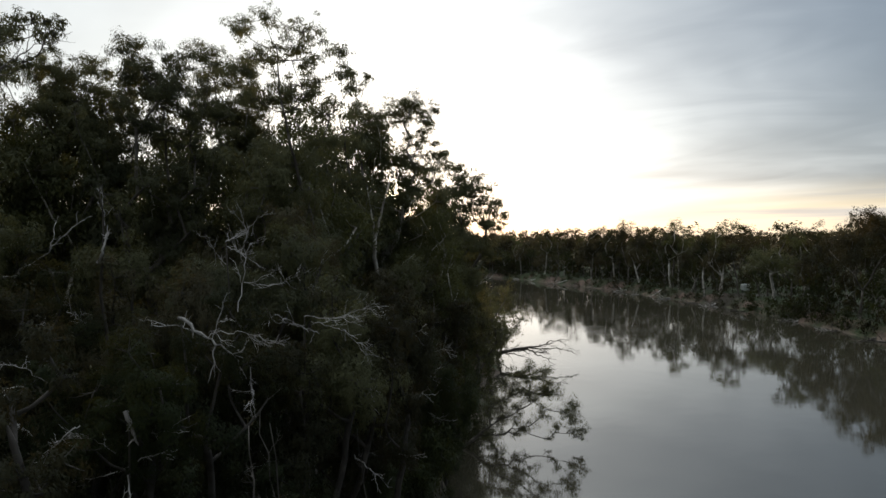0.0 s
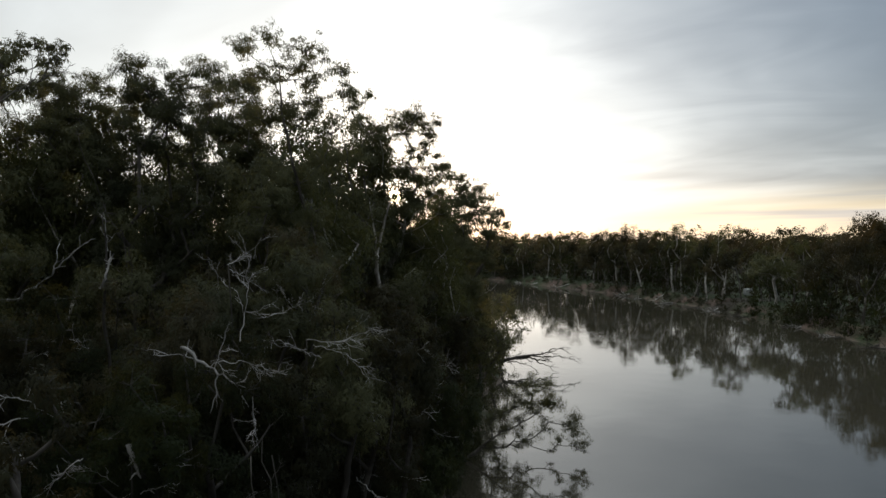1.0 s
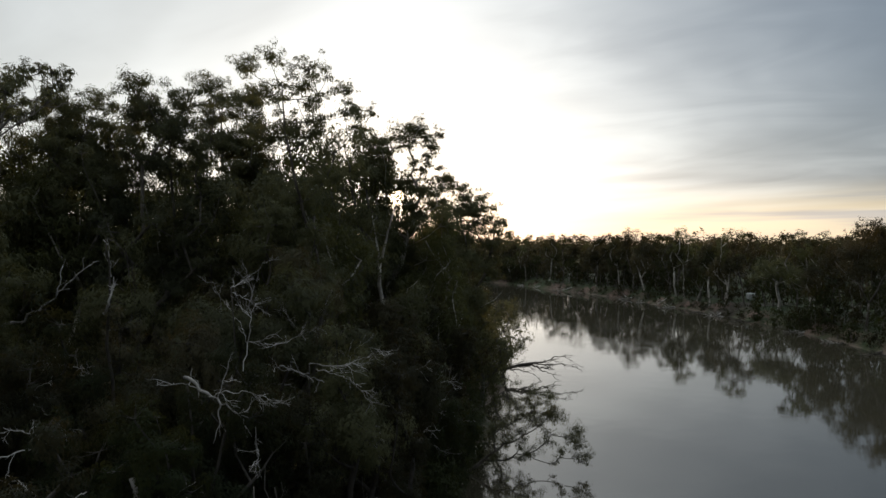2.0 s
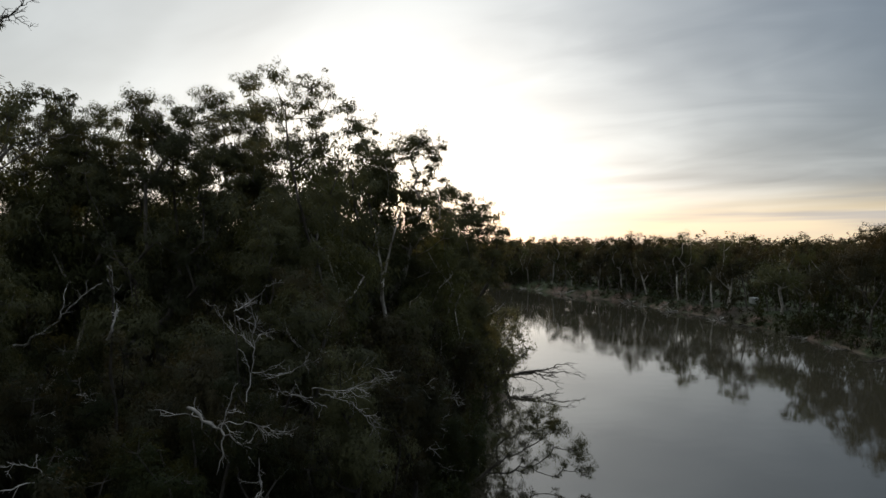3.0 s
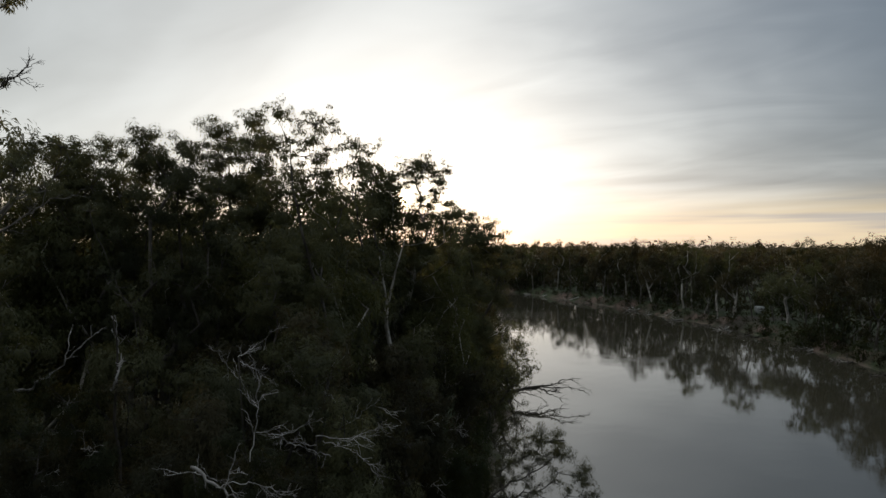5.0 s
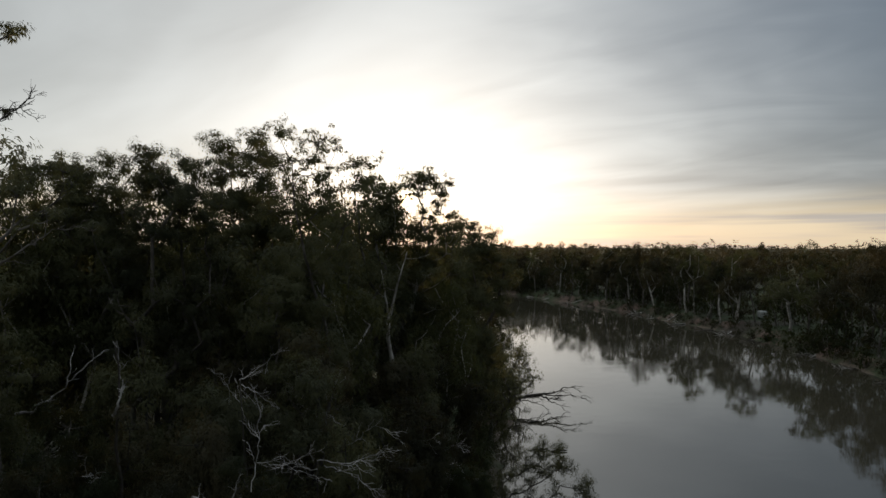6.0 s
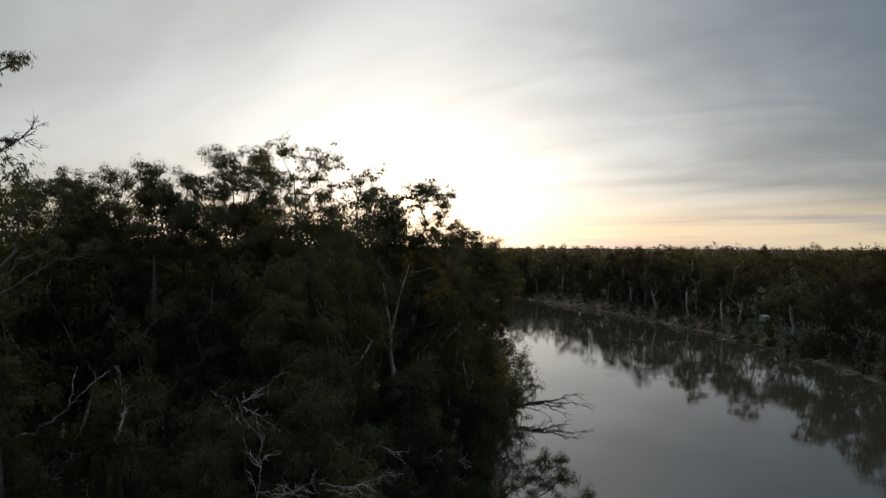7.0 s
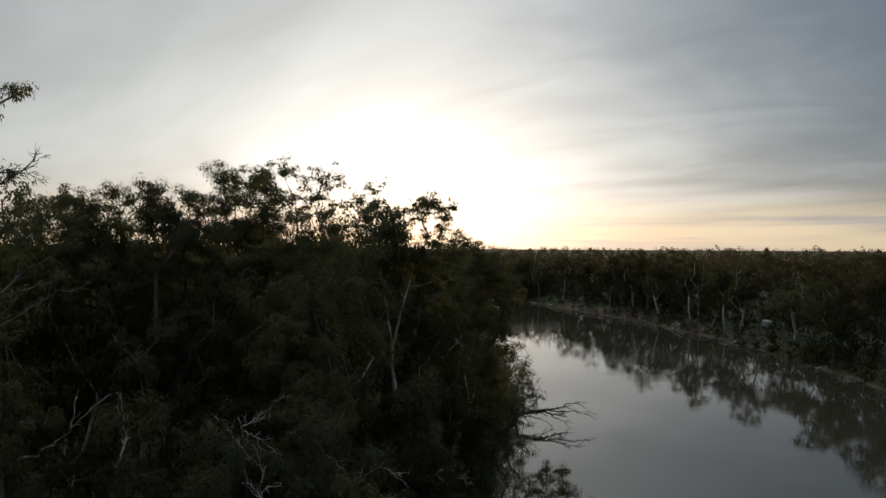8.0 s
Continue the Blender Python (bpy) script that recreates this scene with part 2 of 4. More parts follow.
class Skin:
    """Collects tubes into one mesh."""

    def __init__(self):
        self.v, self.q, self.n = [], [], 0

    def tube(self, pts, radii, sides=6):
        pts, radii = np.asarray(pts, float), np.asarray(radii, float)
        along = np.gradient(pts, axis=0)
        along /= np.linalg.norm(along, axis=1, keepdims=True) + 1e-9
        ref = np.array([0.31, 0.17, 0.93]) if abs(along[0][2]) < 0.8 else np.array([0.93, 0.31, 0.1])
        a = np.cross(along, ref)
        a /= np.linalg.norm(a, axis=1, keepdims=True) + 1e-9
        b = np.cross(along, a)
        turn = np.arange(sides) * 2 * math.pi / sides
        ring = pts[:, None] + radii[:, None, None] * (a[:, None] * np.cos(turn)[None, :, None] + b[:, None] * np.sin(turn)[None, :, None])
        self.v.append(ring.reshape(-1, 3))
        m = len(pts)
        i, j = np.meshgrid(np.arange(m - 1), np.arange(sides), indexing="ij")
        j2 = (j + 1) % sides
        q = np.stack([i * sides + j, i * sides + j2, (i + 1) * sides + j2, (i + 1) * sides + j], -1).reshape(-1, 4) + self.n
        self.q.append(q)
        tip = np.stack([np.full(sides - 2, (m - 1) * sides), (m - 1) * sides + np.arange(1, sides - 1), (m - 1) * sides + np.arange(2, sides), np.full(sides - 2, -1 - self.n)], -1) + self.n
        self.q.append(tip)
        self.n += m * sides

    def mesh(self, name, mat):
        me = mesh_from(name, np.concatenate(self.v), np.concatenate(self.q), mat)
        me.polygons.foreach_set("use_smooth", np.ones(len(me.polygons), dtype=bool))
        return me


def unit(a):
    return a / (np.linalg.norm(a, axis=1, keepdims=True) + 1e-9)


def blades(rng, middles, cores, spread, count, length, width, droop=0.9, turn=0.55, plain=False, hang=0.3):
    """Leaf blades in domed clumps about the middles: most in a rounded cap, some down hanging strings below it; arrays of places and corners."""
    pick = np.repeat(np.arange(len(middles)), count)
    n = len(pick)
    size = spread[pick]
    away = unit(rng.normal(size=(n, 3)))
    away[:, 2] = np.where(away[:, 2] < 0, away[:, 2] * 0.6, away[:, 2])
    far = 0.92 * rng.uniform(0.12, 1.0, n) ** 0.45
    uneven = rng.uniform(0.6, 1.3, (len(middles), 3))
    p = away * (size * far)[:, None] * np.array([0.95, 0.95, 0.9]) * uneven[pick]
    # strings: a handful of spots on each clump from which leaves trail down
    spots = 6
    sx = rng.normal(size=(len(middles), spots, 2)) * 0.42
    at = sx[pick, rng.integers(0, spots, n)]
    down = rng.uniform(0, 1, n)
    string = np.column_stack([at * size[:, None], -down * size * 1.15]) + rng.normal(size=(n, 3)) * 0.07 * size[:, None]
    trailing = rng.uniform(0, 1, n) < hang
    p = middles[pick] + np.where(trailing[:, None], string, p)
    face = unit(unit(p - cores[pick]) + 0.5 * away + unit(rng.normal(size=(n, 3))) * turn)
    axis = rng.normal(size=(n, 3)) * 0.38 + np.array([0, 0, -droop]) + away * np.array([0.35, 0.35, 0.0])
    axis = unit(axis - face * (axis * face).sum(1, keepdims=True))
    side = np.cross(face, axis)
    grow = rng.uniform(0.6, 1.25, n)[:, None]
    axis, side = axis * grow * length, side * grow * width * 0.5
    if plain:
        v = np.stack([p + side, p - side, p + axis], 1).reshape(-1, 3)
        return v, np.column_stack([np.arange(3 * n).reshape(-1, 3), np.full(n, -1)])
    v = np.stack([p, p + axis * 0.45 + side, p + axis, p + axis * 0.45 - side], 1).reshape(-1, 3)
    return v, np.arange(4 * n).reshape(-1, 4)


def part(name, me, parent, label=""):
    ob = new(name, me)
    ob.parent = parent
    return tagged(ob, label)


def bend(rng, a, b, n, sag=0.12):
    """A crooked line from a to b."""
    a, b = np.asarray(a, float), np.asarray(b, float)
    t = np.linspace(0, 1, n)[:, None]
    span = np.linalg.norm(b - a)
    kink = np.cumsum(rng.normal(size=(n, 3)), axis=0) * 0.10 * span / n
    kink -= t * kink[-1] + (1 - t) * kink[0]
    rise = np.sin(math.pi * t) * np.array([0, 0, -sag * span])
    return a + (b - a) * t + kink + rise


def gum_tree(name, base, lobes, seed, girth, leaf=0.24, wide=0.078, dense=1.0, bark=None, leaves=None, fork=0.4, label="", lean=(0, 0), twigs=5, drop=0.0, fine=True, power=0.62, puff=(0.55, 0.9), turn=0.55, limbs=99, hang=0.3, reach=(0.5, 1.0), group="", category="tree"):
    """A gum: a crooked trunk, limbs that reach to the lobes of the crown, and loose hanging clumps of blades round twigs.
    lobes: rows of x, y, z, radius about the base."""
    rng = np.random.default_rng(seed)
    lobes = np.asarray(lobes, float)
    top = lobes[:, 2].max()
    mean = lobes[:, :2].mean(0)
    fz = top * fork
    stem = bend(rng, (0, 0, -0.5), (mean[0] * 0.35 + lean[0], mean[1] * 0.35 + lean[1], fz), 8, 0.0)
    nodes, parent = [tuple(p) for p in stem], [-1] + list(range(7))
    chains, run = [list(range(8))], [float(np.linalg.norm(p - stem[0])) for p in stem]
    order = np.argsort(np.linalg.norm(lobes[:, :3] - stem[-1], axis=1))
    ends = []
    for i in order:
        goal = lobes[i, :3]
        pts = np.array(nodes)
        gap = goal - pts
        flat = np.linalg.norm(gap[:, :2], axis=1)
        run_to = np.linalg.norm(gap, axis=1)
        cost = run_to + 0.7 * (np.array(run) + run_to - np.linalg.norm(goal - stem[0])) + 0.9 * np.maximum(0, 0.5 * flat - gap[:, 2]) + np.where(pts[:, 2] < min(fz * 0.7, goal[2] * 0.6), 50, 0)
        j = int(np.argmin(cost))
        n = max(4, int(np.linalg.norm(gap[j]) / 0.7) + 2)
        line = bend(rng, pts[j], goal, min(n, 12 if fine else 4), 0.06)
        chain = [j]
        for p in line[1:]:
            parent.append(chain[-1])
            run.append(run[chain[-1]] + float(np.linalg.norm(p - np.array(nodes[chain[-1]]))))
            nodes.append(tuple(p))
            chain.append(len(nodes) - 1)
        chains.append(chain)
        ends.append((len(nodes) - 1, i))
    flow = np.zeros(len(nodes))
    for e, i in ends:
        w, at = lobes[i, 3] ** 2 + 0.05, e
        while at >= 0:
            flow[at] += w
            at = parent[at]
    radius = np.maximum(0.02, girth * (flow / flow.max()) ** power)
    pts = np.array(nodes)
    skin = Skin()
    for c, chain in enumerate(chains[:limbs + 1]):
        r = radius[chain].copy()
        if c == 0:
            r *= np.linspace(1.15, 0.72, 8)
            r[0] *= 1.35
        else:
            r[0] = min(r[0], r[1] * 1.25)
        skin.tube(pts[chain], r, (9 if c == 0 else 6) if fine else (6 if c == 0 else 3))
    middles, cores, spread = [], [], []
    for e, i in ends:
        size = lobes[i, 3]
        for _ in range(twigs):
            d = rng.normal(size=3)
            d[2] = abs(d[2]) * 0.8 - 0.25
            d /= np.linalg.norm(d)
            goal = lobes[i, :3] + d * size * rng.uniform(*reach)
            if fine:
                skin.tube(bend(rng, pts[e], goal, 4, 0.05), [0.022, 0.016, 0.012, 0.006], 3)
            middles.append(goal)
            cores.append(lobes[i, :3] - np.array([0, 0, 0.3 * size]))
            spread.append(size * rng.uniform(*puff))
            if drop and rng.uniform() < 0.7:
                cores.append(lobes[i, :3] - np.array([0, 0, 0.8 * size]))
                middles.append(goal - np.array([0, 0, size * rng.uniform(0.4, 0.4 + drop)]))
                spread.append(size * rng.uniform(*puff) * 0.75)
    middles, cores, spread = np.array(middles), np.array(cores), np.array(spread)
    count = np.maximum(6, (dense * 5.2 * spread ** 2 / (leaf * wide))).astype(int)
    v, q = blades(rng, middles, cores, spread, count, leaf, wide, turn=turn, plain=not fine or leaf < 0.3, hang=hang)
    root = new(name)
    root.matrix_basis = Matrix.Translation(base)
    tagged(root, label, category, group)
    part("trunk", skin.mesh("trunk", bark or BARK_GREY), root)
    part("crown", mesh_from("crown", v, q, leaves or LEAF_OLIVE), root)
    return root


def crown_lobes(seed, n, width, low, high, size, shift=(0, 0)):
    """Lobes spread through an egg-shaped crown, more of them near its skin and top."""
    rng = np.random.default_rng(seed)
    rows = []
    while len(rows) < n:
        d = rng.normal(size=3)
        d /= np.linalg.norm(d)
        f = rng.uniform(0.35, 1.0) ** 0.6
        h = 0.5 + 0.5 * d[2] * f
        rows.append((d[0] * f * width * (1.15 - 0.5 * h) + shift[0], d[1] * f * width * (1.15 - 0.5 * h) + shift[1], low + (high - low) * h, size * rng.uniform(0.6, 1.25)))
    return rows


def deep(seed, flat, depth=2.2, swell=1.15, extra=1):
    """Rows of x, z, radius given a random depth, each with smaller lobes close by and a little lower."""
    rng = np.random.default_rng(seed)
    rows = []
    for x, z, r in flat:
        y = float(rng.uniform(-depth, depth))
        rows.append((x, y, z, r * swell))
        for _ in range(extra):
            rows.append((x + rng.normal() * r, y + rng.normal() * r * 1.5, z - r * rng.uniform(0.3, 1.8), r * rng.uniform(0.6, 0.95)))
    return rows


def spray(rng, skin, start, way, length, radius, forks, level=0):
    """A bare crooked branch, knobbed and kinked, that forks into ever thinner, curling ones and bears broken stubs."""
    way = np.asarray(way, float) / np.linalg.norm(way)
    n = 15 if level < 1 else 9
    line = bend(rng, start, np.asarray(start) + way * length, n, rng.uniform(-0.12, 0.16))
    line[1:] += np.cumsum(rng.normal(size=(n - 1, 3)), axis=0) * (0.011 if level < 1 else 0.030) * length
    line[1:] += rng.normal(size=(n - 1, 3)) * 0.012 * length
    knob = 1 + 0.16 * rng.normal(size=n)
    skin.tube(line, radius * np.linspace(1, 0.14, n) * np.clip(knob, 0.7, 1.4) + 0.004, 6 if level < 1 else 4)
    if level < 2:
        for _ in range(forks):
            i = int(rng.integers(2, n - 1))
            side = way + rng.normal(size=3) * 0.65
            spray(rng, skin, line[i], side, length * rng.uniform(0.2, 0.48), radius * rng.uniform(0.28, 0.5), max(2, forks - 2), level + 1)
    if level < 1:
        for _ in range(5):
            i = int(rng.integers(1, n - 2))
            side = unit(rng.normal(size=(1, 3)))[0] * length * rng.uniform(0.03, 0.09)
            skin.tube([line[i], line[i] + side * 0.6, line[i] + side], [radius * 0.4, radius * 0.3, radius * 0.22], 4)
    return line


def dead_tree(name, base, stem, limbs, seed, girth, wood, label, category="dead tree", bark=None):
    """A bare tree: a trunk through the stem's points and limbs, each start, way, length, radius, forks; all about the base."""
    rng = np.random.default_rng(seed)
    root = new(name)
    root.matrix_basis = Matrix.Translation(base)
    tagged(root, label, category)
    pts = [np.array(stem[0], float)]
    for a, b in zip(stem[:-1], stem[1:]):
        pts += list(bend(rng, a, b, 5, 0.0)[1:])
    skin = Skin()
    skin.tube(pts, np.linspace(girth, girth * 0.2, len(pts)), 8)
    part("trunk", skin.mesh("trunk", bark or wood), root)
    for start, way, length, radius, forks in limbs:
        skin = Skin()
        spray(rng, skin, start, way, length, radius, forks)
        part("limb", skin.mesh("limb", wood), root)
    return root


# ---- the river and its banks ----
LEFT_BANK = [(-6, -400), (-5, -60), (-4, 0), (-2, 30), (1, 60), (4, 80), (6, 100), (9, 150), (10, 195), (5, 232), (-15, 265), (-60, 300), (-150, 340), (-500, 420), (-900, 430)]
RIGHT_BANK = [(-900, 520), (-500, 500), (-150, 425), (-40, 390), (0, 365), (24, 345), (43, 295), (58, 252), (69, 214), (74, 178), (76, 150), (76, 120), (80, 60), (85, 0), (90, -400)]


def rounded(line, times=2):
    p = np.array(line, float)
    for _ in range(times):
        a, b = p[:-1] * 0.75 + p[1:] * 0.25, p[:-1] * 0.25 + p[1:] * 0.75
        p = np.concatenate([p[:1], np.stack([a, b], 1).reshape(-1, 2), p[-1:]])
    return p


RIVER = np.concatenate([rounded(LEFT_BANK), rounded(RIGHT_BANK)])


def shore_distance(xy):
    """Metres from the water's edge: positive on land."""
    xy = np.asarray(xy, float)
    a, b = RIVER, np.roll(RIVER, -1, axis=0)
    best = np.full(len(xy), 1e9)
    inside = np.zeros(len(xy), bool)
    for (x0, y0), (x1, y1) in zip(a, b):
        dx, dy = x1 - x0, y1 - y0
        t = np.clip(((xy[:, 0] - x0) * dx + (xy[:, 1] - y0) * dy) / (dx * dx + dy * dy + 1e-9), 0, 1)
        best = np.minimum(best, np.hypot(xy[:, 0] - x0 - t * dx, xy[:, 1] - y0 - t * dy))
        if y0 != y1:
            inside ^= ((y0 > xy[:, 1]) != (y1 > xy[:, 1])) & (xy[:, 0] < dx * (xy[:, 1] - y0) / dy + x0)
    return np.where(inside, -best, best)


def waves(x, y):
    return (np.sin(x * 0.31 + 1.3 * np.sin(y * 0.17)) + np.sin(y * 0.27 + 1.7 * np.sin(x * 0.13 + 2.0)) + 0.6 * np.sin(x * 0.9 + y * 0.7) + 0.5 * np.sin(x * 0.55 - y * 1.1 + 1.0)) / 3.1


def land_height(xy):
    xy = np.asarray(xy, float)
    x, y = xy[:, 0], xy[:, 1]
    d = shore_distance(xy) + 1.7 * waves(x, y) + 1.8 * waves(x * 0.35 + 9, y * 0.35)
    t = np.clip(d / (5.5 + 2.5 * waves(x * 0.6 + 40, y * 0.6)), 0, 1)
    land = t * t * (3 - 2 * t) * (2.7 + 0.5 * waves(x * 0.4, y * 0.4)) + 0.25 * waves(x, y) * t + np.clip(d, 0, 60) * 0.008
    return np.where(d > 0, land, np.maximum(-3.0, d * 0.4))


def stand(x, y):
    return float(land_height([(x, y)])[0])


def build_ground():
    def axis(knots):
        return np.unique(np.concatenate([np.arange(a, b, s) for a, b, s in knots]))

    xs = axis([(-5000, -1000, 500), (-1000, -200, 50), (-200, -40, 8), (-40, 110, 2.0), (110, 240, 8), (240, 1000, 60), (1000, 5001, 500)])
    ys = axis([(-5000, -500, 500), (-500, -60, 40), (-60, 0, 6), (0, 260, 2.0), (260, 420, 4), (420, 1000, 40), (1000, 5001, 500)])
    gx, gy = np.meshgrid(xs, ys)
    xy = np.stack([gx.ravel(), gy.ravel()], 1)
    v = np.column_stack([xy, land_height(xy)])
    w = len(xs)
    i, j = np.meshgrid(np.arange(len(ys) - 1), np.arange(w - 1), indexing="ij")
    q = np.stack([i * w + j, i * w + j + 1, (i + 1) * w + j + 1, (i + 1) * w + j], -1).reshape(-1, 4)
    me = mesh_from("ground", v, q, EARTH)
    me.polygons.foreach_set("use_smooth", np.ones(len(me.polygons), dtype=bool))
    tagged(new("ground", me), "river flats of clay and leaf litter with eroded banks", "ground", kind="structure")
    me = mesh_from("river", [(-2000, -450, 0), (400, -450, 0), (400, 700, 0), (-2000, 700, 0)], [(0, 1, 2, 3)], WATER)
    tagged(new("water", me), "still brown river water mirroring sky and trees", "water", kind="structure")


build_ground()

# ---- the near stand of gums on the bank beside the camera ----
TALL = "tall river gum with open crown on the wooded bank"


def hero(base, flat, fill, seed, girth, depth=2.2, swell=1.2, extra=1, **more):
    x, y = base
    more.setdefault("leaf", 0.17), more.setdefault("wide", 0.056), more.setdefault("reach", (0.4, 1.4)), more.setdefault("puff", (0.32, 0.66)), more.setdefault("hang", 0.16), more.setdefault("dense", 1.1), more.setdefault("twigs", 10), more.setdefault("turn", 0.45)
    return gum_tree("gum_tree", (x, y, stand(x, y) - 0.1), deep(seed, flat, depth, swell, extra) + fill, seed, girth, **more)


hero((-8.8, 40), [(-2.5, 26.7, 0.7), (-2.4, 25.6, 0.82), (-0.9, 26.9, 0.7), (-1.4, 25.5, 0.54), (-0.3, 25.5, 0.41), (1.1, 26.5, 0.76), (1.8, 26.4, 0.44), (0.8, 25.6, 0.76), (1.5, 25.2, 0.44), (0.7, 24.6, 0.82), (0.5, 23.8, 0.95), (1.7, 23.8, 0.41), (3.1, 25.3, 0.57), (3.4, 24.5, 0.54), (3.2, 24.0, 0.44), (4.6, 24.1, 0.28), (3.8, 23.2, 0.32), (-0.2, 22.8, 0.95), (1.3, 22.8, 0.76), (2.6, 21.8, 0.7), (1.9, 20.6, 0.82), (-1.4, 22.7, 0.82)],
     crown_lobes(11, 25, 3.2, 11, 20.5, 1.05), 1, 0.14, depth=1.8, swell=1.2, extra=0, dense=1.05, power=0.5, label="tallest river gum, open crown of separate leaf clumps", bark=BARK_GREY, fork=0.42)
hero((-16.9, 42), [(-0.6, 26.1, 0.8), (0.3, 25.9, 0.53), (-1.4, 25.6, 0.66), (-2.1, 25.0, 0.5), (2.2, 25.7, 0.47), (2.7, 25.9, 0.37), (-0.2, 24.8, 0.93), (1.6, 25.0, 0.66), (-1.2, 23.9, 0.8), (0.8, 23.7, 0.8), (-2.0, 23.8, 0.53), (2.3, 23.4, 0.6), (-0.2, 21.6, 0.86), (-1.3, 22.6, 0.73)],
     crown_lobes(12, 40, 3.8, 13, 25, 1.0), 2, 0.26, label=TALL, leaves=LEAF_GREY, fork=0.4)
hero((-15.3, 51), [(-0.8, 27.2, 1.05), (0.6, 26.8, 1.13), (1.8, 26.5, 0.97), (-1.7, 26.8, 0.81), (-0.2, 25.4, 1.29), (1.4, 24.7, 1.13), (-1.6, 24.9, 0.81), (0.0, 23.1, 1.21), (1.8, 22.7, 1.05), (-0.4, 20.9, 0.97)],
     crown_lobes(13, 40, 3.8, 13, 26, 1.15), 3, 0.26, label="tall river gum with a dense dark rounded crown", fork=0.4, dense=1.2)
hero((-23.1, 44), [(0.7, 26.1, 0.7), (-0.2, 25.3, 0.77), (1.6, 25.8, 0.49), (-1.0, 25.5, 0.63), (-2.1, 25.7, 0.77), (-3.3, 25.5, 0.77), (-4.0, 24.9, 0.77), (-2.4, 24.4, 0.9), (-0.3, 24.2, 0.77), (2.3, 24.9, 0.49), (-3.5, 23.3, 0.84), (1.0, 23.3, 0.84), (-1.4, 22.8, 0.84)],
     crown_lobes(14, 42, 4.4, 14, 25, 1.05), 4, 0.25, label=TALL, fork=0.5)
hero((-5.5, 62), [(2.2, 26.6, 0.74), (3.1, 26.8, 0.64), (1.0, 26.1, 0.88), (3.9, 26.1, 0.59), (4.6, 26.4, 0.44), (4.2, 25.5, 0.49), (3.7, 24.4, 0.59), (0.9, 25.0, 0.78), (-0.2, 23.9, 0.74), (2.7, 23.9, 0.44), (-1.2, 27.6, 0.64), (-2.3, 26.3, 0.69), (-1.5, 25.9, 0.64), (4.4, 22.1, 0.64), (5.1, 22.4, 0.49), (1.4, 22.2, 0.98), (3.1, 21.2, 0.98), (-0.3, 21.7, 1.08), (-2.1, 23.7, 1.08), (-3.5, 23.9, 1.08)],
     [row for row in crown_lobes(15, 24, 4.6, 12, 22.5, 1.2) if row[2] < 17 or abs(row[0] - 1.1) > 0.9] + [(-3.2, 0.5, 21.0, 1.0), (-1.6, -0.5, 20.2, 0.9), (3.0, 0.3, 19.4, 1.0), (4.6, 0.6, 20.2, 0.8), (-2.4, 0.4, 22.6, 0.9), (4.9, 0, 18.4, 0.9), (0.0, 0.6, 22.6, 0.7), (2.3, 0.2, 22.9, 0.55), (3.4, -0.4, 23.2, 0.6), (2.0, 0.5, 25.4, 0.6), (4.8, 0.2, 23.4, 0.5), (-0.6, 0.3, 25.4, 0.7), (0.2, 0, 18.6, 1.0), (2.2, 0, 18.0, 1.0)], 5, 0.28, power=0.5, label="tall pale-limbed river gum standing before the low sun", bark=BARK_PALE, fork=0.5, leaf=0.20, wide=0.07, swell=1.55, extra=1, dense=1.0, puff=(0.36, 0.74))
hero((0.4, 80), [(-0.6, 24.3, 0.8), (0.6, 23.9, 0.8), (1.8, 23.1, 0.8), (3.0, 22.6, 0.8), (-2.2, 23.4, 1.0), (4.4, 21.7, 0.8), (2.2, 21.6, 1.0), (5.7, 20.0, 0.6), (4.8, 19.2, 0.9), (6.6, 18.6, 0.5), (0.8, 21.2, 0.95), (2.8, 20.3, 1.08), (4.6, 20.0, 0.76), (-0.9, 20.5, 0.95), (-2.0, 19.3, 1.08), (0.6, 18.8, 1.27), (3.3, 18.1, 1.01), (5.3, 17.7, 0.7), (6.1, 17.4, 0.38), (4.4, 16.5, 0.76), (1.9, 16.5, 1.14), (-0.6, 16.2, 1.39), (2.5, 15.2, 1.27), (4.1, 14.6, 0.89)],
     crown_lobes(16, 30, 4.0, 3, 16, 1.5), 6, 0.40, label="river gum leaning out over the water's edge", fork=0.4, leaf=0.27, wide=0.095, swell=1.55)
hero((3.5, 80), [(3.2, 11.4, 1.14), (4.6, 9.5, 1.14), (1.9, 8.5, 1.27), (5.4, 8.4, 0.57), (3.2, 7.6, 1.01), (2.5, 5.7, 0.89), (0.6, 10.1, 1.27), (0.3, 6.6, 1.14), (1.8, 5.1, 0.89)],
     crown_lobes(17, 10, 2.6, 2, 9, 1.2), 7, 0.26, turn=0.5, label="low spreading gum overhanging the water", fork=0.35, leaf=0.30, wide=0.10, swell=1.25, extra=1, dense=0.5)
for i, (x, y, high) in enumerate([(5.6, 93, 10), (7.2, 104, 9), (8.0, 116, 11)]):
    gum_tree("gum_tree", (x, y, stand(x, y) - 0.1), crown_lobes(260 + i, 12, 2.6, 2.0, high, 1.1, (0.9, 0)), 260 + i, 0.2, leaf=0.30, wide=0.10, dense=0.4, fork=0.3, lean=(0.8, 0), label="low gum crowding out over the water from the bank")
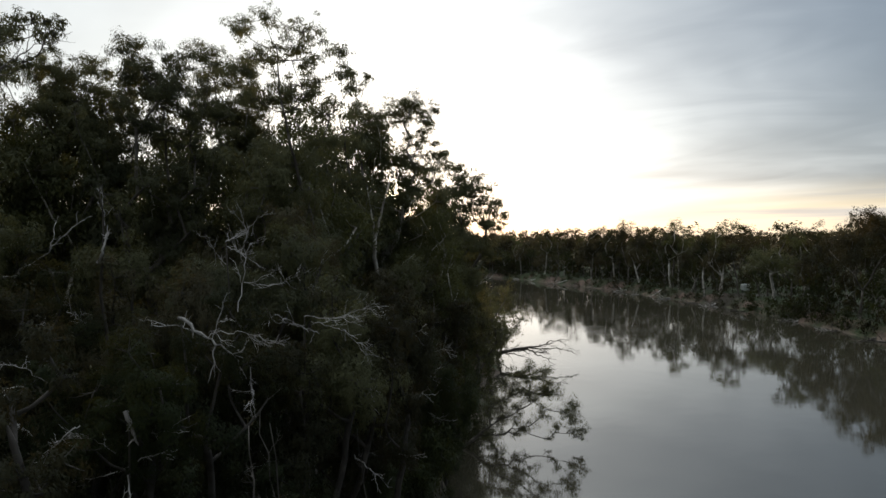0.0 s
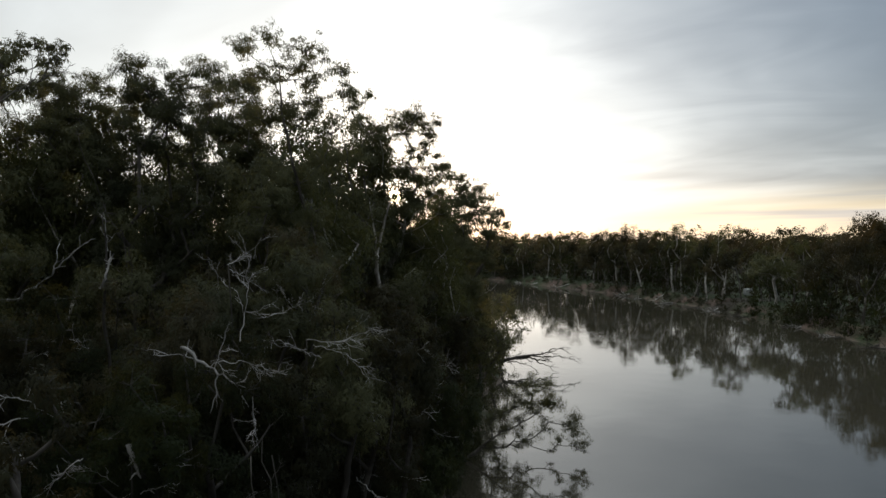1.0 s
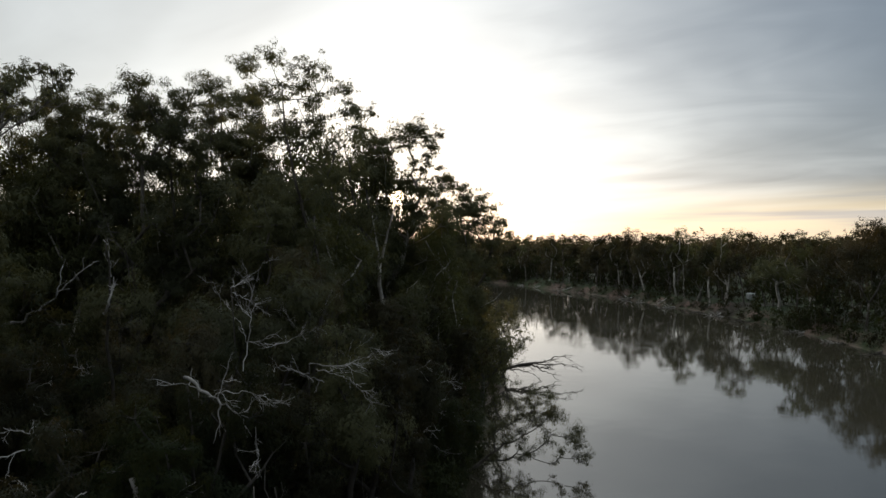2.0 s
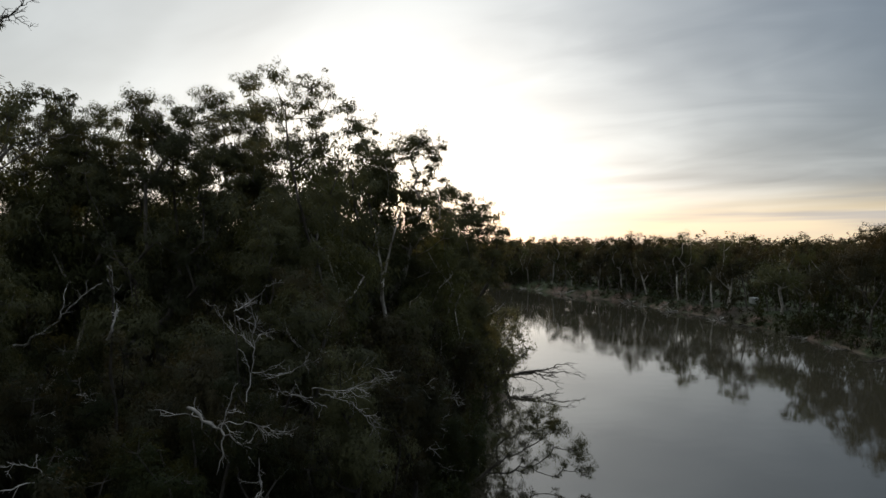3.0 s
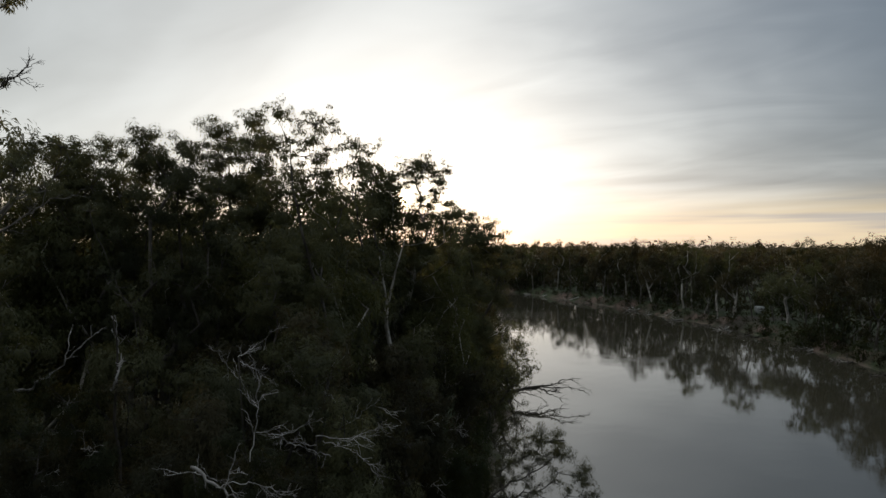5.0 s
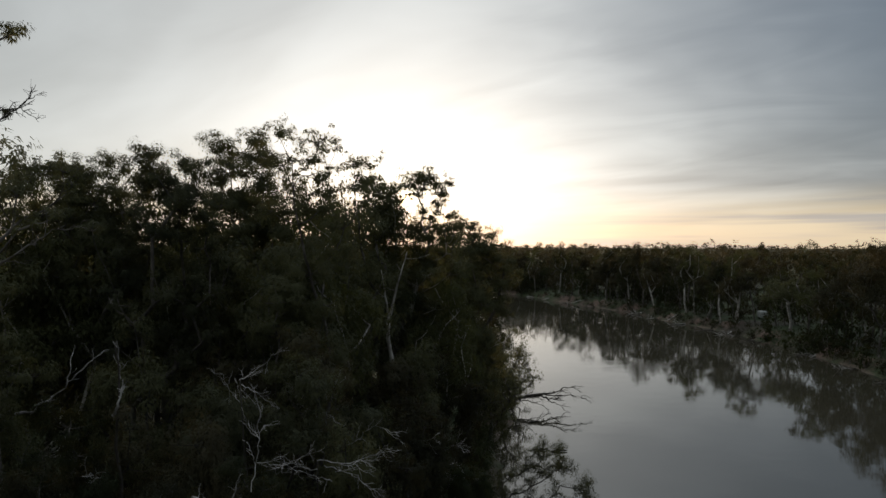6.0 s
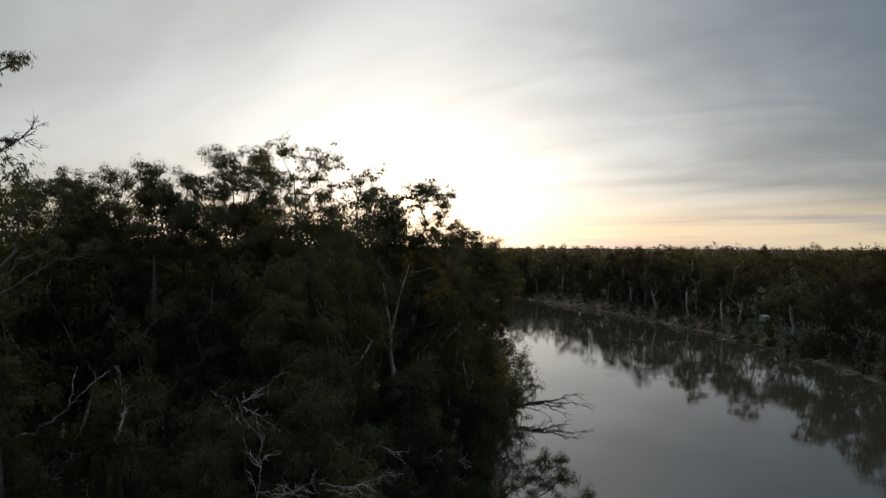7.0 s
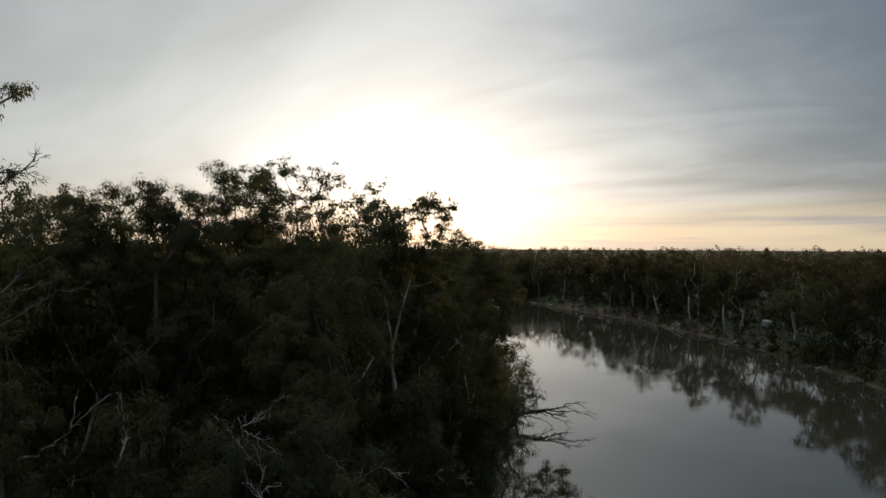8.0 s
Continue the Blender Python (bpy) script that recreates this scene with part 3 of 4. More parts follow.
hero((0.5, 60.5), [(7.5, 6.3, 0.72), (6.5, 5.4, 0.67), (8.3, 5.4, 0.67), (7.2, 4.3, 0.77), (8.3, 3.6, 0.57), (10.2, 3.0, 0.77), (11.2, 2.1, 0.53), (10.5, 1.7, 0.38), (4.3, 2.8, 0.67), (5.5, 3.3, 0.62), (6.7, 2.2, 0.67), (3.5, 1.7, 0.67), (8.9, 1.4, 0.33), (4.8, 4.3, 0.62), (3.6, 4.3, 0.57), (7.0, 7.2, 0.7), (8.2, 6.6, 0.65), (6.2, 6.6, 0.6), (9.3, 4.7, 0.6), (5.5, 5.6, 0.7), (10.4, 4.0, 0.6)],
     [], 8, 0.16, depth=1.0, label="leaning gum whose leafy branch reaches low over the water", fork=0.3, leaf=0.17, wide=0.048, lean=(1.0, 0), swell=1.15, extra=2, dense=0.52, twigs=7, puff=(0.45, 0.8))
hero((-18.9, 29), [(1.3, 23.9, 0.55), (1.9, 24.2, 0.32), (2.8, 23.9, 0.32), (2.6, 23.4, 0.32), (1.6, 23.5, 0.37), (3.1, 24.1, 0.23), (1.1, 23.2, 0.32), (2.3, 22.1, 0.32), (0.9, 22.2, 0.41)],
     crown_lobes(19, 34, 2.8, 12, 22, 0.95, (-1.5, 0)), 9, 0.3, depth=0.8, label=TALL, fork=0.55)
def bare_limb(tree, start, way, length, radius, forks, seed):
    skin = Skin()
    spray(np.random.default_rng(seed), skin, start, way, length, radius, forks)
    part("bare_limb", skin.mesh("bare_limb", BARK_GREY), tree, "leafless twiggy limb")


edge = hero((-20.5, 23.8), [(5.3, 28.5, 0.50), (5.0, 28.0, 0.4), (5.2, 25.8, 0.22), (6.0, 21.8, 0.2), (7.1, 22.3, 0.22), (6.6, 22.0, 0.16), (3.1, 24.4, 0.6), (3.3, 26.4, 0.6), (3.2, 28.2, 0.6), (2.6, 29.0, 0.7), (1.0, 26.5, 0.9)],
            crown_lobes(20, 14, 2.4, 14, 26, 0.8, (-0.5, 0)), 10, 0.34, depth=0.5, swell=0.95, extra=0, label="very tall gum at the edge of the stand", fork=0.6)
bare_limb(edge, (4.9, -0.6, 25.3), (1.0, 0, 0.55), 2.1, 0.04, 6, 31)
bare_limb(edge, (4.9, -0.6, 25.5), (1.0, 0, 0.12), 1.9, 0.03, 6, 32)
bare_limb(edge, (5.2, -0.4, 20.6), (1.0, 0, 0.7), 2.6, 0.035, 5, 33)

# young gums and wattles below them, crowns down to the ground
YOUNG = "young weeping gum with dense drooping foliage"


def young(x, y, top, width, seed, leaves, low=0.46, n=12):
    """A weeping young gum: domed clumps over bare lower stems, with a few dead twigs sticking out of it."""
    z = stand(x, y) - 0.1
    h = top - z
    size = min(max(y, 21.0), 46.0)
    round_top = y >= 28
    tree = gum_tree("young_gum", (x, y, z), crown_lobes(seed, n, width, h * low, h - 0.8, 0.56 * width), seed, 0.05 + 0.006 * h, leaf=0.0056 * size, wide=0.0018 * size, dense=0.95, bark=BARK_DARK, leaves=leaves, turn=0.25, fork=0.35, label=YOUNG, group="young gums of the near bank", twigs=6, drop=0.3 if round_top else 0.55, puff=(0.38, 0.58))
    rng = np.random.default_rng(seed + 7)
    for k in range(1 if h > 8 and y > 18 else 0):
        skin = Skin()
        turn = rng.uniform(-2.6, -0.5)
        spray(rng, skin, (0.3 * width * math.cos(turn), 0.3 * width * math.sin(turn), h * rng.uniform(0.45, 0.85)), (math.cos(turn), math.sin(turn) * 0.7, rng.uniform(-0.5, 0.5)), rng.uniform(1.0, 1.5) * width * 0.8, 0.017, 4)
        part("bare_limb", skin.mesh("bare_limb", DEAD_WOOD), tree, "bleached leafless twigs")
    return tree


# Shade and light are put into the leaf colours by distance and height.
SHADED_KINDS, LIT_KINDS = [SHADED_BROWN, SHADED_OLIVE, SHADED_BROWN, SHADED_GREEN], [LEAF_BROWN, LEAF_OLIVE, LEAF_BROWN, LEAF_GREY]
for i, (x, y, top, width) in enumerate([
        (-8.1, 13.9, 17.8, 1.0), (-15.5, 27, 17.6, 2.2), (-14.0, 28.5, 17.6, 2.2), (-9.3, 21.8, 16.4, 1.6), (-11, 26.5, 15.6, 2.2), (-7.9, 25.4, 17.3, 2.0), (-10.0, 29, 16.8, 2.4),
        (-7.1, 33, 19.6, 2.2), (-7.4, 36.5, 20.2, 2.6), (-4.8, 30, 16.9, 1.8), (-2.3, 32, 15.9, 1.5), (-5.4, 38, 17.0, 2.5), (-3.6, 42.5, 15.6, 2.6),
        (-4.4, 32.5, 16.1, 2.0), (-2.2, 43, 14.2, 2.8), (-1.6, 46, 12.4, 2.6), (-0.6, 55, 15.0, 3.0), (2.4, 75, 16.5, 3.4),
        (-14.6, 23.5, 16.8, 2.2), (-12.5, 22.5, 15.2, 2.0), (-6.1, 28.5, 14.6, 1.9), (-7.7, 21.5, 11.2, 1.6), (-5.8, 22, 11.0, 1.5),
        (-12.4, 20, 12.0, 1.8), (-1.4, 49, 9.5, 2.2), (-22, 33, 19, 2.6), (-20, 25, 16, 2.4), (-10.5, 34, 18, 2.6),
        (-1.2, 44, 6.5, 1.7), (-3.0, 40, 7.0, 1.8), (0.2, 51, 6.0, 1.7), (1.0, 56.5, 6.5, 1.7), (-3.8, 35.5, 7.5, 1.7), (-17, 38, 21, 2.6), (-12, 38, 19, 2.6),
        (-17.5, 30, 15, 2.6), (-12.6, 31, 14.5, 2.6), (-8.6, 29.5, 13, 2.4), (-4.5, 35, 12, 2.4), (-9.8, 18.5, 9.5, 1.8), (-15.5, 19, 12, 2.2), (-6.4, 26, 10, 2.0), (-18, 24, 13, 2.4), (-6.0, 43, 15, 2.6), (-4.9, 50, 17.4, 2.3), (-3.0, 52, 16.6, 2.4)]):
    young(x, y, top, width, 100 + i, LEAF_SHADE if top < 9 else (LIT_KINDS if y >= 28 and top > 16 else SHADED_KINDS)[i % 4])

# bleached dead wood standing and hanging among them
BARE = "bleached bare dead tree among the young gums"
def snag(x, y, stem, limbs, seed, girth, label=BARE, bark=None):
    limbs = [(start, way, length, radius * (0.95 if radius > 0.06 else 0.40), forks + (radius <= 0.06)) for start, way, length, radius, forks in limbs]
    # trunk kept darker than the bleached limbs so that it stands back
    return dead_tree("dead_tree", (x, y, stand(x, y) - 0.2), stem, limbs, seed, girth, DEAD_WOOD, label, bark=bark or DARK_WOOD)


snag(-9.0, 24.8, [(0, 0, 0), (0.1, 0, 6), (0.2, -0.8, 12.2)],
     [((0.1, -0.8, 12.4), (1.0, -0.1, -0.62), 3.1, 0.064, 4), ((2.6, -1.1, 10.8), (0.1, 0, -1.0), 1.4, 0.03, 6), ((1.3, -1.0, 11.7), (0.4, 0.1, 1.0), 1.5, 0.03, 4),
      ((2.1, -0.8, 12.6), (0.1, 0, 1.0), 2.6, 0.035, 6), ((2.3, -0.8, 13.6), (1.0, 0.2, 0.3), 1.9, 0.022, 5), ((1.0, -1.0, 11.8), (1.0, -0.1, -0.05), 2.3, 0.03, 6)], 501, 0.13)
snag(-13.7, 28.2, [(0, 0, 0), (0.1, 0.5, 9), (0.1, 0.3, 14.2), (0.35, -0.1, 15.6), (0.25, -0.2, 17.2)],
     [((0.05, 0, 14.2), (0.35, -0.1, 1.0), 1.6, 0.07, 2), ((0.4, -0.1, 15.7), (-0.1, 0, 1.0), 1.5, 0.05, 2)], 502, 0.09, "bleached crooked dead stem standing among young gums")
snag(-6.2, 31.2, [(0, 0, 0), (0.1, 0, 7), (0.3, -0.8, 12.3)],
     [((0.3, -0.9, 12.3), (1.0, 0, 0.05), 2.8, 0.045, 7), ((0.6, -0.9, 12.1), (1.0, -0.2, -0.4), 2.6, 0.04, 6), ((0.3, -0.8, 11.9), (-1.0, -0.2, 0.25), 1.8, 0.03, 5), ((1.8, -0.9, 10.4), (0.7, 0, -0.6), 1.8, 0.03, 5), ((2.6, -0.8, 9.4), (0.5, 0, -0.8), 1.6, 0.03, 5)], 503, 0.1)
snag(-20.4, 32.0, [(0, 0, 0), (0.2, 0, 8), (0.4, -0.4, 13.2)],
     [((0.3, -0.5, 13.2), (1.0, 0, 0.60), 3.6, 0.075, 3), ((0.3, -0.4, 12.0), (0.9, -0.3, 0.05), 2.8, 0.04, 4)], 504, 0.13, "bare dead gum with a long bleached side limb")
snag(-10.2, 21.6, [(0, 0, 0), (0.3, 0, 5), (0.9, -0.5, 9.8)],
     [((0.9, -0.7, 9.9), (0.35, 0, -1.0), 1.0, 0.08, 2), ((0.9, -0.6, 8.0), (0.1, 0, -1.0), 2.4, 0.05, 4), ((0.5, -0.5, 8.6), (-1.0, 0, 0.3), 1.6, 0.018, 4), ((-0.6, -0.4, 9.4), (-0.7, 0, -0.8), 1.6, 0.03, 5), ((1.2, -0.6, 8.4), (0.8, 0, 0.2), 1.2, 0.018, 3), ((-1.6, -0.2, 10.6), (-1.0, 0, 0.4), 1.7, 0.018, 4)], 505, 0.1)
snag(-9.3, 32.0, [(0, 0, 0), (0.2, 0, 9), (-0.3, -0.4, 15.2)],
     [((-0.3, -0.5, 15.2), (0.9, 0, 0.7), 1.9, 0.035, 6), ((-0.2, -0.5, 15.0), (0.7, -0.1, -0.4), 1.6, 0.03, 6), ((-0.3, -0.4, 14.2), (-0.6, 0, 1.0), 1.6, 0.03, 5)], 506, 0.1)
snag(-2.4, 47.5, [(0, 0, 0), (0.2, 0, 4), (0.4, -0.8, 9.2)],
     [((0.4, -0.8, 9.0), (1.0, 0, 0.1), 2.8, 0.04, 7), ((0.4, -0.8, 8.6), (1.0, -0.2, -0.4), 2.4, 0.035, 6), ((0.4, -0.7, 7.0), (-0.8, -0.2, 0.5), 2.0, 0.035, 5)], 507, 0.11)
snag(-15.8, 24.5, [(0, 0, 0), (0.2, 0, 6), (0.1, -0.4, 11.0)],
     [((0.0, -0.5, 11.2), (1.0, 0, 0.45), 2.0, 0.035, 5), ((0.2, -0.5, 10.2), (-0.8, 0, 0.4), 2.0, 0.03, 5), ((0.6, -0.5, 9.0), (0.8, -0.1, -0.4), 1.6, 0.03, 5)], 509, 0.1)


def forked_gum(x, y):
    """A slender white trunk that forks high up, one arm short and bare, the other long and leaning."""
    root = new("dead_tree")
    z = stand(x, y) - 0.2
    root.matrix_basis = Matrix.Translation((x, y, z))
    tagged(root, "pale forked gum trunk with few leaves", "dead tree")
    rng = np.random.default_rng(511)
    top = 18.0 - z
    for name, a, b, r0, r1 in (("trunk", (0.1, 0, 0), (0, 0, top), 0.24, 0.15), ("limb", (0, 0, top - 0.15), (-0.55, -0.1, top + 3.6), 0.10, 0.03), ("limb", (0, 0, top - 0.2), (1.35, 0.5, top + 5.0), 0.12, 0.03)):
        skin = Skin()
        line = bend(rng, a, b, 12, 0.02)
        skin.tube(line, np.linspace(r0, r1, 12), 8)
        for k in (5, 8, 10) if name == "limb" else (9,):
            way = rng.normal(size=3) * (1, 0.6, 0.3) + np.array([0, 0, 0.5])
            skin.tube(bend(rng, line[k], line[k] + way * 0.8, 5, 0.05), np.linspace(r1 * 0.8, 0.01, 5), 5)
        part(name, skin.mesh(name, BARK_PALE), root)


forked_gum(-5.2, 54.5)
snag(-8.0, 37.5, [(0, 0, 0), (0.3, 0, 8), (1.0, -1.5, 13.5)],
     [((1.0, -1.6, 13.2), (0.9, -0.2, 0.9), 2.2, 0.045, 4), ((0.6, -1.2, 12.6), (-0.8, -0.2, 1.0), 2.2, 0.04, 4), ((2.4, -1.8, 11.0), (0.7, -0.3, 0.7), 2.4, 0.04, 4)], 510, 0.11)


def bare_stem(x, y, top, lean, seed, bark):
    """A slender sapling stem with a few broken twigs, standing in the gaps under the young crowns."""
    rng = np.random.default_rng(seed)
    root = new("bare_stem")
    z = stand(x, y) - 0.2
    root.matrix_basis = Matrix.Translation((x, y, z))
    tagged(root, "slender bare sapling stem in the gaps of the thicket", "tree", "bare stems of the thicket")
    line = bend(rng, (0, 0, 0), (lean, rng.normal() * 0.4, top - z), 12, 0.0)
    line[1:-1] += rng.normal(size=(10, 3)) * 0.09
    skin = Skin()
    skin.tube(line, np.linspace(0.07, 0.015, 12), 6)
    part("trunk", skin.mesh("trunk", bark), root)
    for k in (5, 7, 9):
        skin = Skin()
        way = rng.normal(size=3) * (1, 0.6, 0.5) + np.array([0, 0, 0.2])
        spray(rng, skin, line[k], way, rng.uniform(0.6, 1.3), 0.016, 3, 1)
        part("twig", skin.mesh("twig", bark), root)


stems = np.random.default_rng(720)
for i in range(16):
    bare_stem(stems.uniform(-13.5, -2.8), stems.uniform(21, 36), stems.uniform(8.0, 12.0), stems.normal() * 1.1, 721 + i, (BARK_GREY, BARK_DARK)[i % 2])

dead_tree("fallen_tree", (3.0, 101.0, 0.2), [(0, 0, 0), (4.5, 1.0, 1.2), (8.6, 1.6, 1.9), (11.2, 1.6, 2.2)],
          [((7.5, 1.4, 1.7), (1.0, 0.1, -0.1), 5.2, 0.17, 4), ((9.6, 1.6, 2.0), (1.0, -0.1, -0.05), 5.6, 0.13, 5), ((10.8, 1.6, 2.1), (1.0, 0.2, 0.12), 4.6, 0.10, 5),
           ((9.0, 1.6, 1.7), (1.0, -0.3, -0.28), 5.0, 0.09, 4), ((4.5, 1.0, 1.1), (0.6, 0.1, 0.9), 3.0, 0.12, 4), ((6.0, 1.2, 1.2), (0.9, -0.2, -0.25), 4.5, 0.08, 4), ((3.0, 0.7, 0.9), (0.9, 0.1, 0.35), 4.0, 0.10, 5), ((5.0, 1.0, 1.0), (1.0, -0.3, 0.2), 4.2, 0.09, 5), ((7.0, 1.4, 1.6), (1.0, 0.2, 0.2), 3.6, 0.07, 5)], 508, 0.38, DARK_WOOD, "dark fallen tree lying out over the water", "fallen tree")

# ---- gums in repeat: the wood behind, the far bank and the bends ----
WOOD = "river gum with pale trunk in the bankside wood"


def far_gum(seed, height, width, bark, leaves, low=0.2, n=16, leaf=0.38, wide=0.17, twigs=7):
    return gum_tree("river_gum", (0, 0, 0), crown_lobes(seed, n, width, height * low, height - 1.0, width * 0.40), seed, 0.26, leaf=leaf, wide=wide, dense=0.6, turn=0.3, puff=(0.38, 0.58), bark=bark, leaves=leaves, fork=0.26, label=WOOD, group="gums of the wood", twigs=twigs, fine=False, limbs=12)


def mid_gum(seed, height, width, bark, leaves, low=0.46, n=34):
    return gum_tree("river_gum", (0, 0, 0), crown_lobes(seed, n, width, height * low, height - 1.0, width * 0.32), seed, 0.26, leaf=0.30, wide=0.115, dense=0.55, bark=bark, leaves=leaves, fork=0.45, label=WOOD, group="gums of the wood", twigs=4, fine=False)


def shrub(seed, height, width, leaves):
    return gum_tree("shrub", (0, 0, 0), crown_lobes(seed, 8, width, height * 0.12, height, width * 0.45), seed, 0.07, leaf=0.5, wide=0.22, dense=0.42, limbs=4, leaves=leaves, fork=0.2, label="dark bushy shrub at the water's edge", group="shrubs of the banks", twigs=3, fine=False, category="shrub")


FAR = [far_gum(201, 21, 5.6, BARK_GREY, SHADED_BROWN, 0.36), far_gum(202, 18, 4.6, BARK_GREY, LEAF_SHADE, 0.22), far_gum(203, 23, 5.0, BARK_PALE, LEAF_GREEN, 0.42),
       far_gum(204, 16, 6.2, BARK_GREY, LEAF_BROWN, 0.30), far_gum(205, 19, 4.2, BARK_GREY, SHADED_OLIVE, 0.28), far_gum(206, 20, 6.6, BARK_GREY, SHADED_BROWN, 0.40)]
MID = [mid_gum(211, 23, 3.8, BARK_GREY, LEAF_OLIVE), mid_gum(212, 21, 3.4, BARK_GREY, LEAF_GREY), mid_gum(213, 22, 4.2, BARK_PALE, LEAF_GREEN, 0.4)]
SHRUBS = [shrub(221, 3.2, 1.9, LEAF_SHADE), shrub(222, 2.4, 2.2, SHADED_BROWN), shrub(223, 4.5, 2.2, SHADED_OLIVE)]
used = set()


def plant(proto, x, y, scale, turn):
    m = pose(x, y, stand(x, y) - 0.15, 6 * math.sin(3.7 * x + y), 6 * math.sin(2.9 * y - x), turn) @ Matrix.Diagonal((scale, scale, scale, 1))
    if proto in used:
        copy_thing(proto, m)
    else:
        used.add(proto)
        proto.matrix_basis = m


CLEARINGS = [(82.5, 178, 7.0), (79.0, 171, 4.0), (86.5, 204, 4.0), (83.0, 197, 3.5), (80.0, 190, 3.0)]


def plant_many(protos, seed, count, place, gap, scales, clear=2.0, wood=None):
    """Plant copies at random places on land, no nearer to one another than gap; or note them down for a wood."""
    rng = np.random.default_rng(seed)
    kept = []
    for _ in range(count * 30):
        x, y = place(rng)
        if len(kept) == count:
            break
        if any((x - a) ** 2 + (y - b) ** 2 < gap * gap for a, b in kept) or any((x - a) ** 2 + (y - b) ** 2 < r * r for a, b, r in CLEARINGS):
            continue
        if float(shore_distance([(x, y)])[0]) < clear:
            continue
        kept.append((x, y))
        proto, scale, turn = protos[int(rng.integers(0, len(protos)))], rng.uniform(*scales), rng.uniform(0, 360)
        if wood is None:
            plant(proto, x, y, scale, turn)
        else:
            wood.append((proto, pose(x, y, stand(x, y) - 0.15, 0, 0, turn) @ Matrix.Scale(scale, 4)))


def grow_wood(name, rows, label):
    """All trees of a far or hidden wood, joined into one mesh."""
    verts, quads, slots, mats, n, read = [], [], [], [], 0, {}
    for proto, m in rows:
        for ob in proto.children:
            me = ob.data
            if me not in read:
                co = np.empty(len(me.vertices) * 3, dtype=np.float32)
                me.vertices.foreach_get("co", co)
                size, loops = np.empty(len(me.polygons), dtype=np.int32), np.empty(len(me.loops), dtype=np.int32)
                me.polygons.foreach_get("loop_total", size)
                me.loops.foreach_get("vertex_index", loops)
                start = np.concatenate(([0], np.cumsum(size)[:-1]))
                q = np.stack([loops[start], loops[start + 1], loops[start + 2], np.where(size == 4, loops[np.minimum(start + 3, len(loops) - 1)], -10 ** 8)], 1)
                if me.materials[0] not in mats:
                    mats.append(me.materials[0])
                read[me] = (co.reshape(-1, 3), q, mats.index(me.materials[0]))
            co, q, slot = read[me]
            a = np.array(m)
            verts.append(co @ a[:3, :3].T + a[:3, 3])
            quads.append(q + n)
            slots.append(np.full(len(q), slot, dtype=np.int32))
            n += len(co)
    quads = np.concatenate(quads)
    quads[quads < 0] = -1
    me = mesh_from(name, np.concatenate(verts), quads, mats[0])
    for extra in mats[1:]:
        me.materials.append(extra)
    me.polygons.foreach_set("material_index", np.concatenate(slots))
    tagged(new(name, me), label, "forest", kind="stuff")


def beside(line, lo, hi, inland):
    """Places along a bank between two rows of its line, within some metres of the water."""
    p = rounded(line)
    p = p[(p[:, 1] > lo) & (p[:, 1] < hi) & (np.abs(p[:, 0]) < 200)]

    def place(rng):
        i = rng.uniform(0, len(p) - 1.001)
        a = p[int(i)] * (1 - i % 1) + p[int(i) + 1] * (i % 1)
        turn, away = rng.uniform(0, 2 * math.pi), rng.uniform(0, inland)
        return a[0] + math.cos(turn) * away, a[1] + math.sin(turn) * away

    return place


# Back rows take the leaf copies that have shade in their colour.
BACK = [far_gum(231, 21, 4.8, BARK_GREY, SHADED_BROWN, 0.12, 15, 0.8, 0.36, 5), far_gum(232, 19, 4.4, BARK_GREY, LEAF_SHADE, 0.1, 14, 0.8, 0.36, 5), far_gum(233, 22, 5.0, BARK_GREY, SHADED_OLIVE, 0.15, 15, 0.8, 0.36, 5)]
# Far rows lighter than BACK: distance haze put into the leaf colour.
HAZY = [far_gum(234, 21, 5.0, BARK_GREY, LEAF_BROWN, 0.14, 14, 0.8, 0.36, 5), far_gum(235, 20, 4.6, BARK_GREY, LEAF_GREEN, 0.14, 14, 0.8, 0.36, 5)]


def white_gum(seed, height, width, leaves):
    """A gum of the water's edge: bare white stems from low down, the crown only in its upper half."""
    return gum_tree("white_gum", (0, 0, 0), crown_lobes(seed, 20, width, height * 0.46, height - 0.8, width * 0.38), seed, 0.32, leaf=0.40, wide=0.18, dense=0.6, bark=BARK_WHITE, leaves=leaves, fork=0.08,
                    label="white-stemmed river gum leaning from the eroded bank", group="white gums of the far bank", twigs=4, fine=False, power=0.5)


WHITE = [white_gum(241, 15, 4.2, LEAF_BROWN), white_gum(242, 18, 3.8, SHADED_OLIVE), white_gum(243, 13, 4.4, LEAF_GREEN)]
for i, (x, y, scale) in enumerate([(74, 212, 0.8), (62, 258, 1.0), (66, 240, 0.95), (75, 205, 0.95), (77, 197, 1.0), (50, 296, 1.0), (44, 308, 1.05), (36, 328, 1.0), (57, 275, 1.1), (89, 128, 0.9), (30, 338, 1.0), (71, 223, 1.0), (81, 158, 0.9)]):
    plant(WHITE[(2, 1, 0, 1, 0)[i % 5]], x, y, scale, 101.0 * i)
gum_tree("white_gum", (82.5, 178, stand(82.5, 178) - 0.2), crown_lobes(245, 30, 6.4, 7.6, 13.4, 1.8), 245, 0.42, leaf=0.34, wide=0.15, dense=0.6, bark=BARK_WHITE, leaves=LEAF_OLIVE, fork=0.19, label="low spreading white-stemmed gum with a broad domed crown", group="white gums of the far bank", twigs=5, fine=False, power=0.5)
plant(WHITE[2], 88.5, 147, 0.85, 20.0)
plant(WHITE[0], 85.0, 150, 0.66, 200.0)
